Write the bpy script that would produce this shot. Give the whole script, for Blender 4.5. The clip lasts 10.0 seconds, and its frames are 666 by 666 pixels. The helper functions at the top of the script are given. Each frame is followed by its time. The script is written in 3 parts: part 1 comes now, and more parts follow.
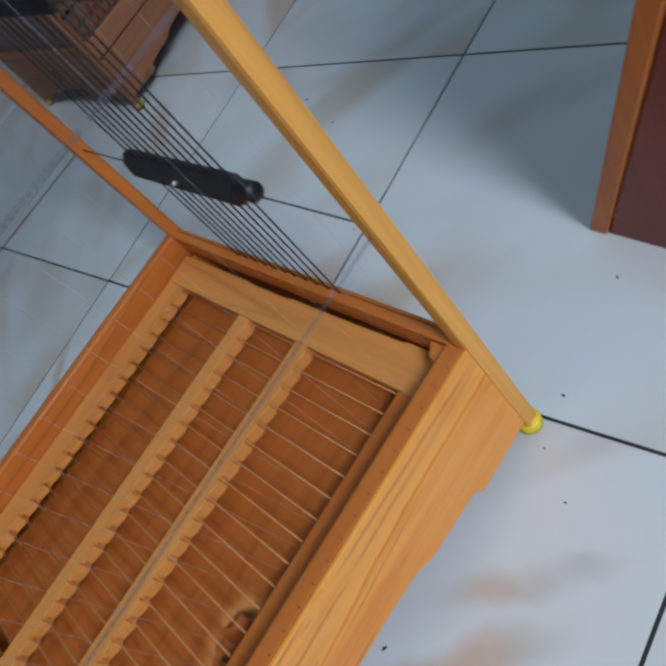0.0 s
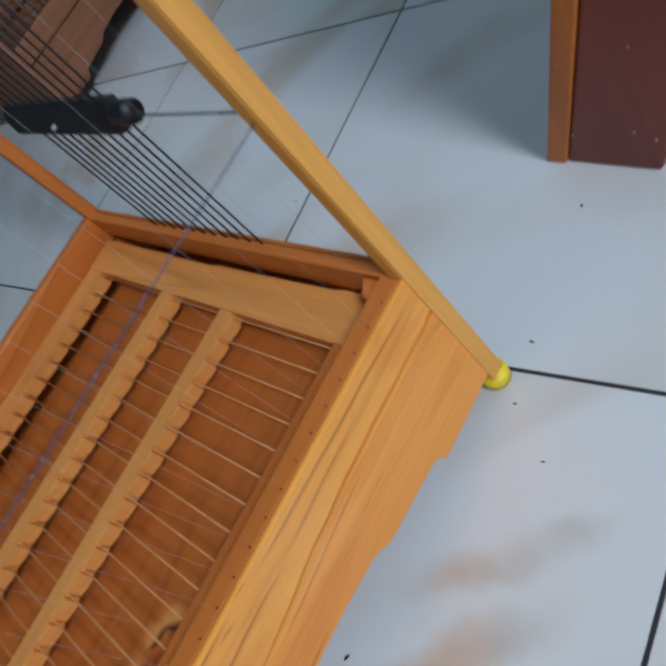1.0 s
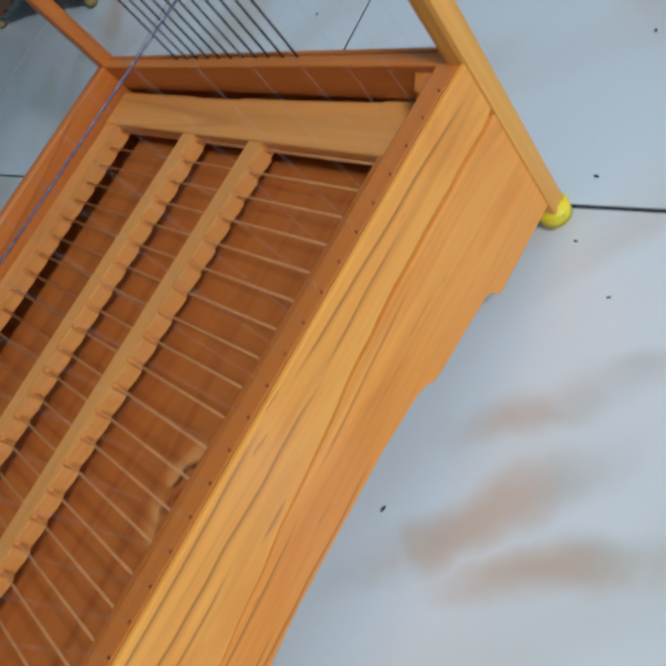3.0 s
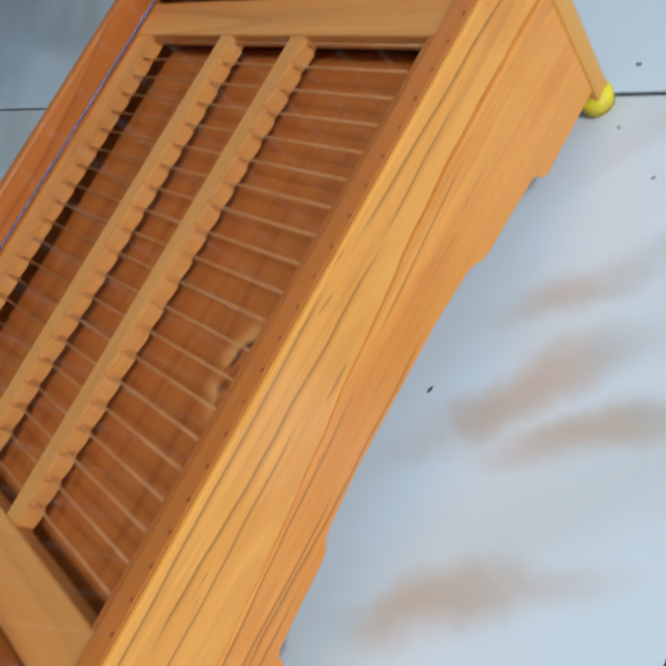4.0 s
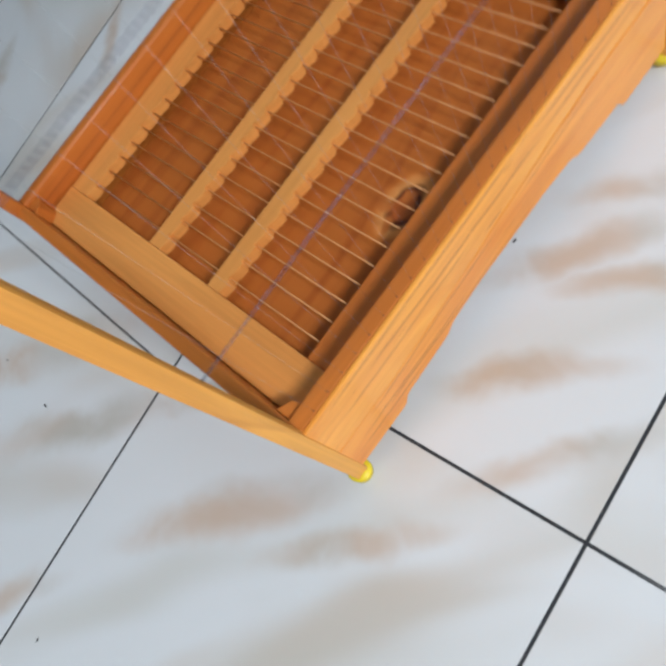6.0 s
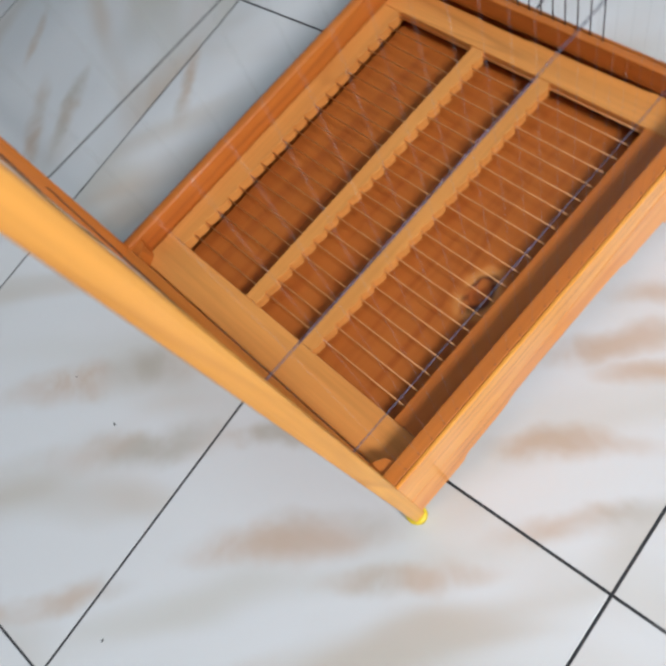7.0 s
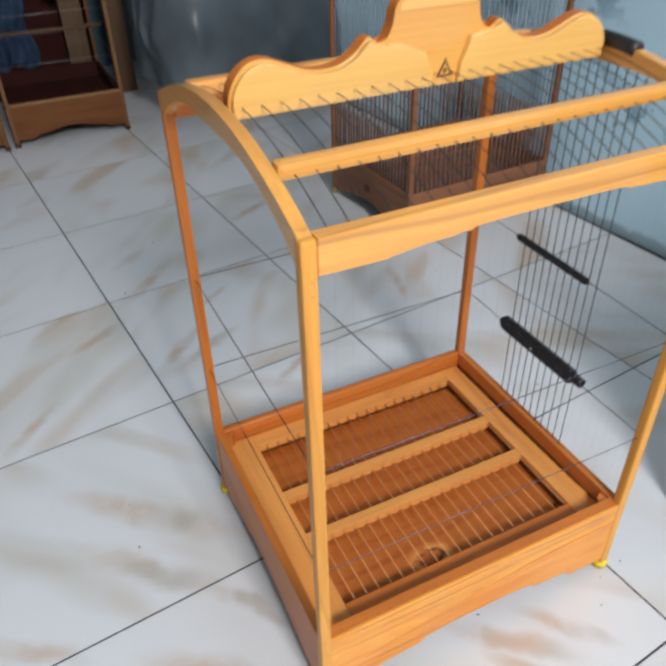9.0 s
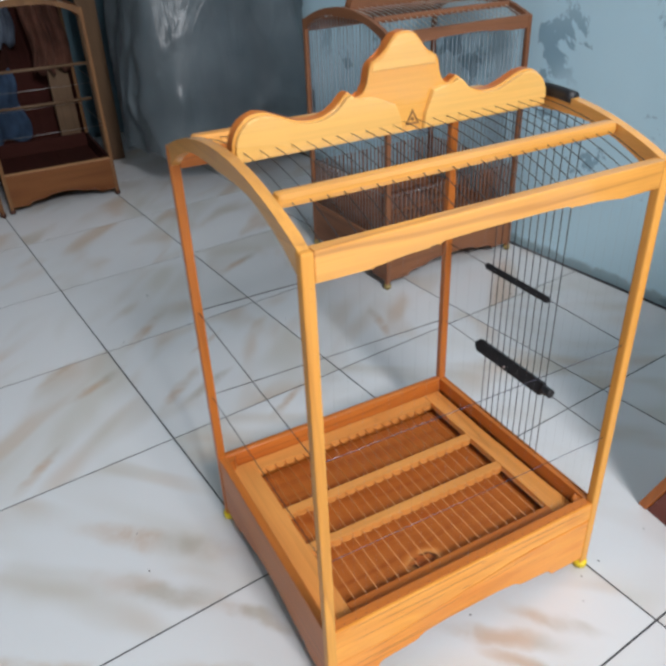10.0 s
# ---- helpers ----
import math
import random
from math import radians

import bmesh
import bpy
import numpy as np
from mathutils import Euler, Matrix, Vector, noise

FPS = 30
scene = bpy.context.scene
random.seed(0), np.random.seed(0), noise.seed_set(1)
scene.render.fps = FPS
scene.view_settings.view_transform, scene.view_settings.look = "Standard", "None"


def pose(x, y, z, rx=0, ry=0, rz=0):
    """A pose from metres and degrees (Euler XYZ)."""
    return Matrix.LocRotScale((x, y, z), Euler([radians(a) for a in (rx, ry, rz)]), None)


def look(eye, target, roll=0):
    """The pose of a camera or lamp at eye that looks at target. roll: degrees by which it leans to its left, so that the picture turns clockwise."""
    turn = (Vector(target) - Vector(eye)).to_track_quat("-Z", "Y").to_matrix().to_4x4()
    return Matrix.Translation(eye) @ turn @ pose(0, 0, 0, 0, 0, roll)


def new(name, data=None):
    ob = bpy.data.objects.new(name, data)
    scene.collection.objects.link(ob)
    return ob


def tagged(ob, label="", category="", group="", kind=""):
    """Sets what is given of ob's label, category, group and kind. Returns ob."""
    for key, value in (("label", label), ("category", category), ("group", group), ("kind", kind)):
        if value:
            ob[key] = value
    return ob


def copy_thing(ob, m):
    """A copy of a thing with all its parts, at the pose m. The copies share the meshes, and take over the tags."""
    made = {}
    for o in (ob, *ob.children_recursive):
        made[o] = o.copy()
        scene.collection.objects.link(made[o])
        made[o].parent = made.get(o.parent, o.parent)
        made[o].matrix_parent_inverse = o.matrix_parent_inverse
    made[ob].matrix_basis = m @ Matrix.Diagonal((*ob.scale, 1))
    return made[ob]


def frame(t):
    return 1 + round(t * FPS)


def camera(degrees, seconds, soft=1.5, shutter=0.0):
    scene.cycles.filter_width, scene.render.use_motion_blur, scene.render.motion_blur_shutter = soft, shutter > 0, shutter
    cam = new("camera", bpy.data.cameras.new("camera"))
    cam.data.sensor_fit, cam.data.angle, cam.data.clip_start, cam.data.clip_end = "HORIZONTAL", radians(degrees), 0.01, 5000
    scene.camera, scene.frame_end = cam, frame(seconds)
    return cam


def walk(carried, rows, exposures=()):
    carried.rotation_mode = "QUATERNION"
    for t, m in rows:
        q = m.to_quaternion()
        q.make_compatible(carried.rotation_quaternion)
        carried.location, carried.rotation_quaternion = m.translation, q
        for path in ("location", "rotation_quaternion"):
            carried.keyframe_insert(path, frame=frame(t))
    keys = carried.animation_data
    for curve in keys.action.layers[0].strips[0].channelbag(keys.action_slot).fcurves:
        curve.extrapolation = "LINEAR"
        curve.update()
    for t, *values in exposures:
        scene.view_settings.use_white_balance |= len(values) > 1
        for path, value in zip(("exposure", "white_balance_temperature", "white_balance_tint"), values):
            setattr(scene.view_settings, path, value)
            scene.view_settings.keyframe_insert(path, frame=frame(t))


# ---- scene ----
cam = camera(51.1, 10.0, soft=3.2, shutter=0.8)
PATH = [
    (0, (0.3155, -0.2517, 0.5019), (0.6689, 1.1244, -0.9057), -46.28),
    (0.5, (0.3090, -0.2633, 0.4445), (0.7225, 1.1410, -0.9181), -48.02),
    (1, (0.3083, -0.2422, 0.3998), (0.7484, 1.1447, -0.9724), -48.87),
    (1.5, (0.3118, -0.2179, 0.3463), (0.6799, 1.2120, -1.0027), -51.88),
    (2, (0.2955, -0.2105, 0.3432), (0.6464, 1.1968, -1.0339), -51.54),
    (3.5, (0.2221, -0.2221, 0.3445), (0.4962, 1.1445, -1.0898), -51.99),
    (4, (0.1928, -0.2212, 0.3474), (0.4026, 1.1385, -1.1042), -54.47),
    (4.5, (0.1501, -0.2231, 0.3371), (0.3687, 1.1522, -1.0984), -54.35),
    (5, (0.1203, -0.2221, 0.3754), (0.3191, 1.0826, -1.1274), -54.98),
    (5.5, (0.0622, -0.2243, 0.4532), (0.2099, 0.9429, -1.1642), -53.95),
    (5.7, (0.0534, -0.2203, 0.4943), (0.1601, 0.8485, -1.1928), -52.20),
    (6.8, (0.0256, -0.1622, 0.6617), (0.1977, 0.7434, -1.1132), -40.34),
    (7, (0.0124, -0.1472, 0.6794), (0.2024, 0.7572, -1.0943), -37.83),
    (7.5, (-0.0144, -0.1498, 0.7197), (0.2924, 0.7871, -1.0204), -27.51),
    (8, (-0.0842, -0.2155, 0.7813), (0.5229, 0.8679, -0.7863), -10.11),
    (8.5, (-0.1511, -0.3161, 0.8496), (0.5914, 0.9716, -0.4885), -4.62),
    (9, (-0.1657, -0.3958, 0.8794), (0.5188, 1.0650, -0.3027), -1.34),
    (9.5, (-0.1869, -0.4511, 0.8897), (0.5775, 1.0349, -0.2092), -2.01),
    (10, (-0.2252, -0.4883, 0.8917), (0.5517, 1.0347, -0.1461), -2.58),
]
walk(cam, [(t, look(eye, target, roll)) for t, eye, target, roll in PATH],
     exposures=((0.0, -0.62, 5750, 8), (2.0, -0.62, 5750, 8), (3.5, -0.32, 5680, 4), (4.5, -0.24, 5600, 4), (5.5, -0.17, 6150, 9), (7.0, -0.04, 6650, 14), (10.0, 0.0, 6650, 14)))

# ---- light ----
# The room lies along the floor tiles, which are turned a little against the cage.
TURN = math.radians(5.82)
TILE = 0.4025
ORIGIN = Vector((0.0599, -0.1688, 0.0))
ROOM = Matrix.Translation(ORIGIN) @ Matrix.Rotation(TURN, 4, "Z")
U0, U1, V0, V1, HIGH = -3.4, 1.22, -2.6, 3.15, 3.4

world = bpy.data.worlds.new("daylight")
scene.world = world
world.use_nodes = True
sky = world.node_tree.nodes.new("ShaderNodeTexSky")
sky.sky_type = "NISHITA"
sky.sun_disc = False
sky.sun_elevation = math.radians(40)
sky.sun_rotation = math.radians(160)
world.node_tree.links.new(sky.outputs["Color"], world.node_tree.nodes["Background"].inputs["Color"])
world.node_tree.nodes["Background"].inputs["Strength"].default_value = 0.12


def area_lamp(name, u, v, z, su, sz, watts, colour, turn, down=0.0):
    """A lamp in an opening of the wall, as large as the opening."""
    data = bpy.data.lights.new(name, "AREA")
    data.shape, data.size, data.size_y = "RECTANGLE", su, sz
    data.energy, data.color = watts, colour
    ob = new(name, data)
    ob.matrix_world = ROOM @ Matrix.Translation((u, v, z)) @ Matrix.Rotation(turn, 4, "Z") @ Matrix.Rotation(math.radians(90 - down), 4, "X")
    return ob


area_lamp("window_daylight", -0.26, V0 + 0.30, 2.60, 0.6, 0.8, 125.0, (0.93, 0.97, 1.0), 0.0, 40.0)
area_lamp("side_window_daylight", U1 - 0.02, 0.0, 2.1, 1.1, 0.9, 4.0, (0.93, 0.97, 1.0), math.radians(90))


# ---- materials ----
class Nodes:
    """A node material with few words."""

    def __init__(self, name, rough=0.5, metal=0.0, ior=1.5):
        self.mat = bpy.data.materials.new(name)
        self.mat.use_nodes = True
        self.tree = self.mat.node_tree
        self.bsdf = self.tree.nodes["Principled BSDF"]
        self.bsdf.inputs["Roughness"].default_value = rough
        self.bsdf.inputs["Metallic"].default_value = metal
        self.bsdf.inputs["IOR"].default_value = ior

    def node(self, kind, **values):
        n = self.tree.nodes.new(kind)
        for key, value in values.items():
            n.inputs[key.replace("_", " ")].default_value = value
        return n

    def link(self, a, b):
        self.tree.links.new(a, b)

    def coords(self, scale=(1, 1, 1), rotation=(0, 0, 0), vary=0.0, source="Object"):
        tc = self.node("ShaderNodeTexCoord")
        mp = self.node("ShaderNodeMapping")
        mp.inputs["Scale"].default_value = scale
        mp.inputs["Rotation"].default_value = rotation
        out = tc.outputs[source]
        if vary:
            info = self.node("ShaderNodeObjectInfo")
            mul = self.node("ShaderNodeVectorMath")
            mul.operation = "MULTIPLY_ADD"
            comb = self.node("ShaderNodeCombineXYZ")
            for axis, k in zip("XYZ", (1.0, 3.7, 7.9)):
                m = self.node("ShaderNodeMath")
                m.operation = "MULTIPLY"
                m.inputs[1].default_value = k * vary
                self.link(info.outputs["Random"], m.inputs[0])
                self.link(m.outputs[0], comb.inputs[axis])
            add = self.node("ShaderNodeVectorMath")
            self.link(out, add.inputs[0])
            self.link(comb.outputs[0], add.inputs[1])
            out = add.outputs[0]
        self.link(out, mp.inputs["Vector"])
        return mp.outputs[0]

    def noise(self, vec, scale, detail=3.0, rough=0.5, distort=0.0):
        n = self.node("ShaderNodeTexNoise", Scale=scale, Detail=detail, Roughness=rough, Distortion=distort)
        self.link(vec, n.inputs["Vector"])
        return n.outputs["Fac"]

    def ramp(self, fac, stops, smooth=True):
        r = self.node("ShaderNodeValToRGB")
        el = r.color_ramp.elements
        while len(el) < len(stops):
            el.new(0.5)
        for e, (pos, col) in zip(el, stops):
            e.position = pos
            e.color = (*col, 1.0) if not isinstance(col, (int, float)) else (col, col, col, 1.0)
        if smooth:
            r.color_ramp.interpolation = "EASE"
        self.link(fac, r.inputs["Fac"])
        return r.outputs["Color"]

    def mix(self, fac, a, b, blend="MIX"):
        m = self.node("ShaderNodeMix")
        m.data_type, m.blend_type = "RGBA", blend
        ins = {"Factor": m.inputs[0], "A": m.inputs[6], "B": m.inputs[7]}
        for key, value in (("Factor", fac), ("A", a), ("B", b)):
            if isinstance(value, (int, float)):
                ins[key].default_value = value if key == "Factor" else (value, value, value, 1)
            elif isinstance(value, tuple):
                ins[key].default_value = (*value, 1.0)
            else:
                self.link(value, ins[key])
        return m.outputs[2]

    def colour(self, out):
        if isinstance(out, tuple):
            self.bsdf.inputs["Base Color"].default_value = (*out, 1.0)
        else:
            self.link(out, self.bsdf.inputs["Base Color"])

    def rough(self, out):
        self.link(out, self.bsdf.inputs["Roughness"])

    def bump(self, out, strength=0.2, distance=0.001):
        b = self.node("ShaderNodeBump", Strength=strength, Distance=distance)
        self.link(out, b.inputs["Height"])
        self.link(b.outputs[0], self.bsdf.inputs["Normal"])


def wood(name, axis, light, mid, dark, rough=0.3, coat=0.5, vary=0.6, streak=0.5, rings=5.0, spread=(0.38, 0.62), wave=1.0, sheen=0.5, bands=0.6, figure=0.0, stains=(), lines=()):
    """Varnished wood whose grain runs along one axis: broad tone, growth rings as wavy lines, fine pores."""
    n = Nodes(name, rough)
    k = "xyz".index(axis)
    along, fine, broad = [17.0] * 3, [330.0] * 3, [9.0] * 3
    along[k], fine[k], broad[k] = wave, 7.0, 2.0
    ring = n.noise(n.coords(along, vary=vary), 1.0, 1.5, 0.45, 0.55)
    f = n.noise(n.coords(fine, vary=vary), 1.0, 2.0, 0.6, 0.2)
    tone = n.noise(n.coords(broad, vary=vary * 1.7), 1.0, 2.0, 0.5, 0.3)
    body = n.ramp(tone, [(0.28, mid), (0.5, light), (0.78, mid)])
    times = n.node("ShaderNodeMath")
    times.operation = "MULTIPLY"
    times.inputs[1].default_value = rings
    n.link(ring, times.inputs[0])
    frac = n.node("ShaderNodeMath")
    frac.operation = "FRACT"
    n.link(times.outputs[0], frac.inputs[0])
    line = n.ramp(frac.outputs[0], [(0.0, 0.8), (0.025, 1.0), (0.07, 0.30), (0.24, 0.0), (0.97, 0.0), (1.0, 0.8)], False)
    breaks = n.ramp(n.noise(n.coords([v * 0.6 for v in along], vary=vary * 2.1), 1.0, 2.0), [(spread[0], 0.0), (spread[1], 1.0)])
    m = n.node("ShaderNodeMath")
    m.operation = "MULTIPLY"
    n.link(line, m.inputs[0])
    n.link(breaks, m.inputs[1])
    m2 = n.node("ShaderNodeMath")
    m2.operation = "MULTIPLY"
    m2.inputs[1].default_value = streak
    n.link(m.outputs[0], m2.inputs[0])
    col = n.mix(m2.outputs[0], body, dark)
    grain = n.ramp(f, [(0.3, 0.92), (0.7, 1.0)])
    band = [70.0] * 3
    band[k] = 3.5
    streaks = n.ramp(n.noise(n.coords(band, vary=vary * 1.3), 1.0, 3.0, 0.6, 0.5), [(0.32, 0.80), (0.60, 1.0)])
    col = n.mix(bands, col, streaks, "MULTIPLY")
    if figure:
        # soft uneven figure and a few short dark flecks
        patch = [34.0] * 3
        patch[k] = 9.0
        soft = n.ramp(n.noise(n.coords(patch, vary=vary * 2.7), 1.0, 3.0, 0.6, 0.9), [(0.34, (0.84, 0.68, 0.50)), (0.58, (1.0, 1.0, 1.0))])
        col = n.mix(figure, col, soft, "MULTIPLY")
        dash = [150.0] * 3
        dash[k] = 22.0
        fleck = n.ramp(n.noise(n.coords(dash, vary=vary * 3.3), 1.0, 2.0, 0.5, 0.4), [(0.70, 0.0), (0.76, 0.6)])
        col = n.mix(fleck, col, dark)
    for x, z, length, tall in stains:
        # dark flecks in the wood, each a frayed lens along the grain
        place = n.node("ShaderNodeMapping")
        place.vector_type = "TEXTURE"
        place.inputs["Location"].default_value = (x, 0.0, z)
        place.inputs["Scale"].default_value = (length, 10.0, tall)
        n.link(n.coords(), place.inputs["Vector"])
        far = n.node("ShaderNodeVectorMath")
        far.operation = "LENGTH"
        n.link(place.outputs[0], far.inputs[0])
        frayed = n.node("ShaderNodeMath")
        frayed.operation = "MULTIPLY_ADD"
        n.link(n.noise(n.coords((110.0, 110.0, 900.0)), 1.0, 3.0, 0.6, 0.6), frayed.inputs[0])
        frayed.inputs[1].default_value = 1.5
        n.link(far.outputs["Value"], frayed.inputs[2])
        col = n.mix(n.ramp(frayed.outputs[0], [(0.85, 0.75), (1.5, 0.0)]), col, dark)
    for k, (x0, z0, x1, z1, wide, sway) in enumerate(lines):
        # single bold grain lines that fade out at their ends
        place = n.node("ShaderNodeMapping")
        place.inputs["Location"].default_value = (0.37 * k, 0.0, 0.0)
        place.inputs["Scale"].default_value = (13.0, 0.0, 0.0)
        n.link(n.coords(), place.inputs["Vector"])
        split = n.node("ShaderNodeSeparateXYZ")
        n.link(n.coords(), split.inputs[0])
        part_x = n.node("ShaderNodeMapRange")
        for slot, value in (("From Min", x0), ("From Max", x1), ("To Min", z0), ("To Max", z1)):
            part_x.inputs[slot].default_value = value
        part_x.clamp = False
        n.link(split.outputs["X"], part_x.inputs["Value"])
        bend = n.node("ShaderNodeMath")
        bend.operation = "MULTIPLY_ADD"
        n.link(n.noise(place.outputs[0], 1.0, 2.0, 0.5), bend.inputs[0])
        bend.inputs[1].default_value = sway
        n.link(part_x.outputs[0], bend.inputs[2])
        off = n.node("ShaderNodeMath")
        off.operation = "SUBTRACT"
        n.link(split.outputs["Z"], off.inputs[0])
        n.link(bend.outputs[0], off.inputs[1])
        # crisp on the upper side, soft below
        soft_side = n.node("ShaderNodeMapRange")
        soft_side.inputs["From Min"].default_value = -6.0 * wide
        soft_side.inputs["From Max"].default_value = 0.0
        n.link(off.outputs[0], soft_side.inputs["Value"])
        crisp_side = n.node("ShaderNodeMapRange")
        crisp_side.inputs["From Min"].default_value = wide
        crisp_side.inputs["From Max"].default_value = 0.0
        n.link(off.outputs[0], crisp_side.inputs["Value"])
        cube = n.node("ShaderNodeMath")
        cube.operation = "POWER"
        cube.inputs[1].default_value = 3.0
        n.link(soft_side.outputs[0], cube.inputs[0])
        ends = n.ramp(split.outputs["X"], [(x0, 0.0), (x0 + 0.03, 0.9), (x1 - 0.03, 0.9), (x1, 0.0)])
        both = n.node("ShaderNodeMath")
        both.operation = "MULTIPLY"
        n.link(cube.outputs[0], both.inputs[0])
        n.link(crisp_side.outputs[0], both.inputs[1])
        weight = n.node("ShaderNodeMath")
        weight.operation = "MULTIPLY"
        n.link(both.outputs[0], weight.inputs[0])
        n.link(ends, weight.inputs[1])
        col = n.mix(weight.outputs[0], col, dark)
    n.colour(n.mix(1.0, col, grain, "MULTIPLY"))
    n.rough(n.ramp(tone, [(0.2, rough + 0.1), (0.8, rough)]))
    n.bump(f, 0.10, 0.0004)
    n.bsdf.inputs["Coat Weight"].default_value = coat
    n.bsdf.inputs["Coat Roughness"].default_value = 0.10
    n.bsdf.inputs["Specular IOR Level"].default_value = sheen
    return n.mat


# flecks of the front board: place along it, height, half length, half height
STAINS = ((0.236, 0.1300, 0.036, 0.0034), (0.290, 0.1190, 0.008, 0.0014), (0.268, 0.1140, 0.006, 0.0012), (0.345, 0.1290, 0.020, 0.0012), (0.105, 0.1120, 0.030, 0.0010))
# bold grain lines: from place and height to place and height, width, sway
UPPER_LINES = ((0.02, 0.1300, 0.25, 0.1340, 0.0007, 0.003), (0.06, 0.1140, 0.28, 0.1120, 0.0009, 0.009), (0.26, 0.1300, 0.43, 0.1240, 0.0008, 0.005), (0.02, 0.1010, 0.19, 0.1050, 0.0006, 0.006), (0.27, 0.1160, 0.36, 0.1180, 0.0005, 0.005))
LOWER_LINES = ((0.04, 0.0660, 0.22, 0.0820, 0.0007, 0.005), (0.05, 0.0480, 0.26, 0.0510, 0.0008, 0.008), (0.02, 0.0520, 0.17, 0.0560, 0.0007, 0.006), (0.23, 0.0850, 0.34, 0.0940, 0.0006, 0.004), (0.01, 0.0400, 0.11, 0.0420, 0.0007, 0.007))
GOLD = ((0.81, 0.365, 0.072), (0.71, 0.290, 0.050), (0.34, 0.100, 0.020))
gold = {ax: wood("golden_varnished_wood_" + ax, ax, *GOLD, coat=0.8, sheen=0.5) for ax in "xyz"}
board_gold = wood("streaked_golden_board", "x", (0.92, 0.390, 0.066), (0.80, 0.280, 0.037), (0.34, 0.100, 0.014), streak=0.22, rings=4.0, spread=(0.48, 0.64), wave=1.5, bands=0.2, vary=2.3, figure=0.5, coat=0.2, sheen=0.3, stains=STAINS, lines=UPPER_LINES)
lower_gold = wood("plain_golden_board", "x", (0.90, 0.350, 0.055), (0.78, 0.250, 0.031), (0.36, 0.102, 0.014), streak=0.18, rings=3.0, spread=(0.46, 0.62), wave=2.2, bands=0.2, vary=1.9, figure=0.45, coat=0.2, sheen=0.3, lines=LOWER_LINES)
gold["z"] = wood("golden_post_wood", "z", *GOLD, rough=0.42, coat=0.12, sheen=0.25)
crest_core = wood("golden_crest_ground", "x", (0.80, 0.390, 0.085), (0.72, 0.320, 0.062), (0.36, 0.14, 0.03), streak=0.15, bands=0.2, rough=0.24, coat=0.9)
crest_gold = wood("pale_golden_crest", "x", (0.82, 0.450, 0.125), (0.76, 0.390, 0.095), (0.36, 0.14, 0.03), streak=0.15, bands=0.2, rough=0.24, coat=0.9)
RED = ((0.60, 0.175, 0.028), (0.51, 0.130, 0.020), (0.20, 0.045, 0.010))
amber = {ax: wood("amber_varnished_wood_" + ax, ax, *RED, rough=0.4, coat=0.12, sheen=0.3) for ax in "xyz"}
TAN = ((0.76, 0.310, 0.075), (0.66, 0.245, 0.055), (0.30, 0.090, 0.020))
tan = {ax: wood("tan_varnished_wood_" + ax, ax, *TAN, rough=0.4, coat=0.12, streak=0.3, sheen=0.3) for ax in "xyz"}
BROWN = ((0.27, 0.108, 0.050), (0.20, 0.075, 0.034), (0.06, 0.02, 0.01))
brown = {ax: wood("brown_varnished_wood_" + ax, ax, *BROWN, rough=0.45, coat=0.1, sheen=0.3) for ax in "xyz"}
dusk = {ax: wood("dark_varnished_wood_" + ax, ax, (0.170, 0.060, 0.017), (0.125, 0.039, 0.011), (0.040, 0.012, 0.004), rough=0.5, coat=0.05, sheen=0.2) for ax in "xyz"}
dusk["z"] = wood("umber_varnished_wood", "z", (0.19, 0.088, 0.034), (0.14, 0.060, 0.023), (0.05, 0.022, 0.010), rough=0.5, coat=0.05, sheen=0.25)
# paler wood for the ledge: light on the top edge, put into the colour
lit_ledge = wood("lit_ledge_wood", "y", (0.34, 0.165, 0.066), (0.26, 0.115, 0.042), (0.08, 0.03, 0.012), rough=0.5, coat=0.05)
# shade inside and behind the dark cages is put into this wood's tone
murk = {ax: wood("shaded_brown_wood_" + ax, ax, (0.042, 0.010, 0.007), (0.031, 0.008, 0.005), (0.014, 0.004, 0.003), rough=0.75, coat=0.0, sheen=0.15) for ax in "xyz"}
PALE = ((0.13, 0.071, 0.034), (0.095, 0.049, 0.022), (0.04, 0.019, 0.009))
pale = wood("pale_raw_wood", "z", *PALE, rough=0.6, coat=0.0)
maroon = wood("maroon_stained_wood", "z", (0.25, 0.045, 0.022), (0.20, 0.034, 0.017), (0.10, 0.018, 0.01), 0.5, 0.1)


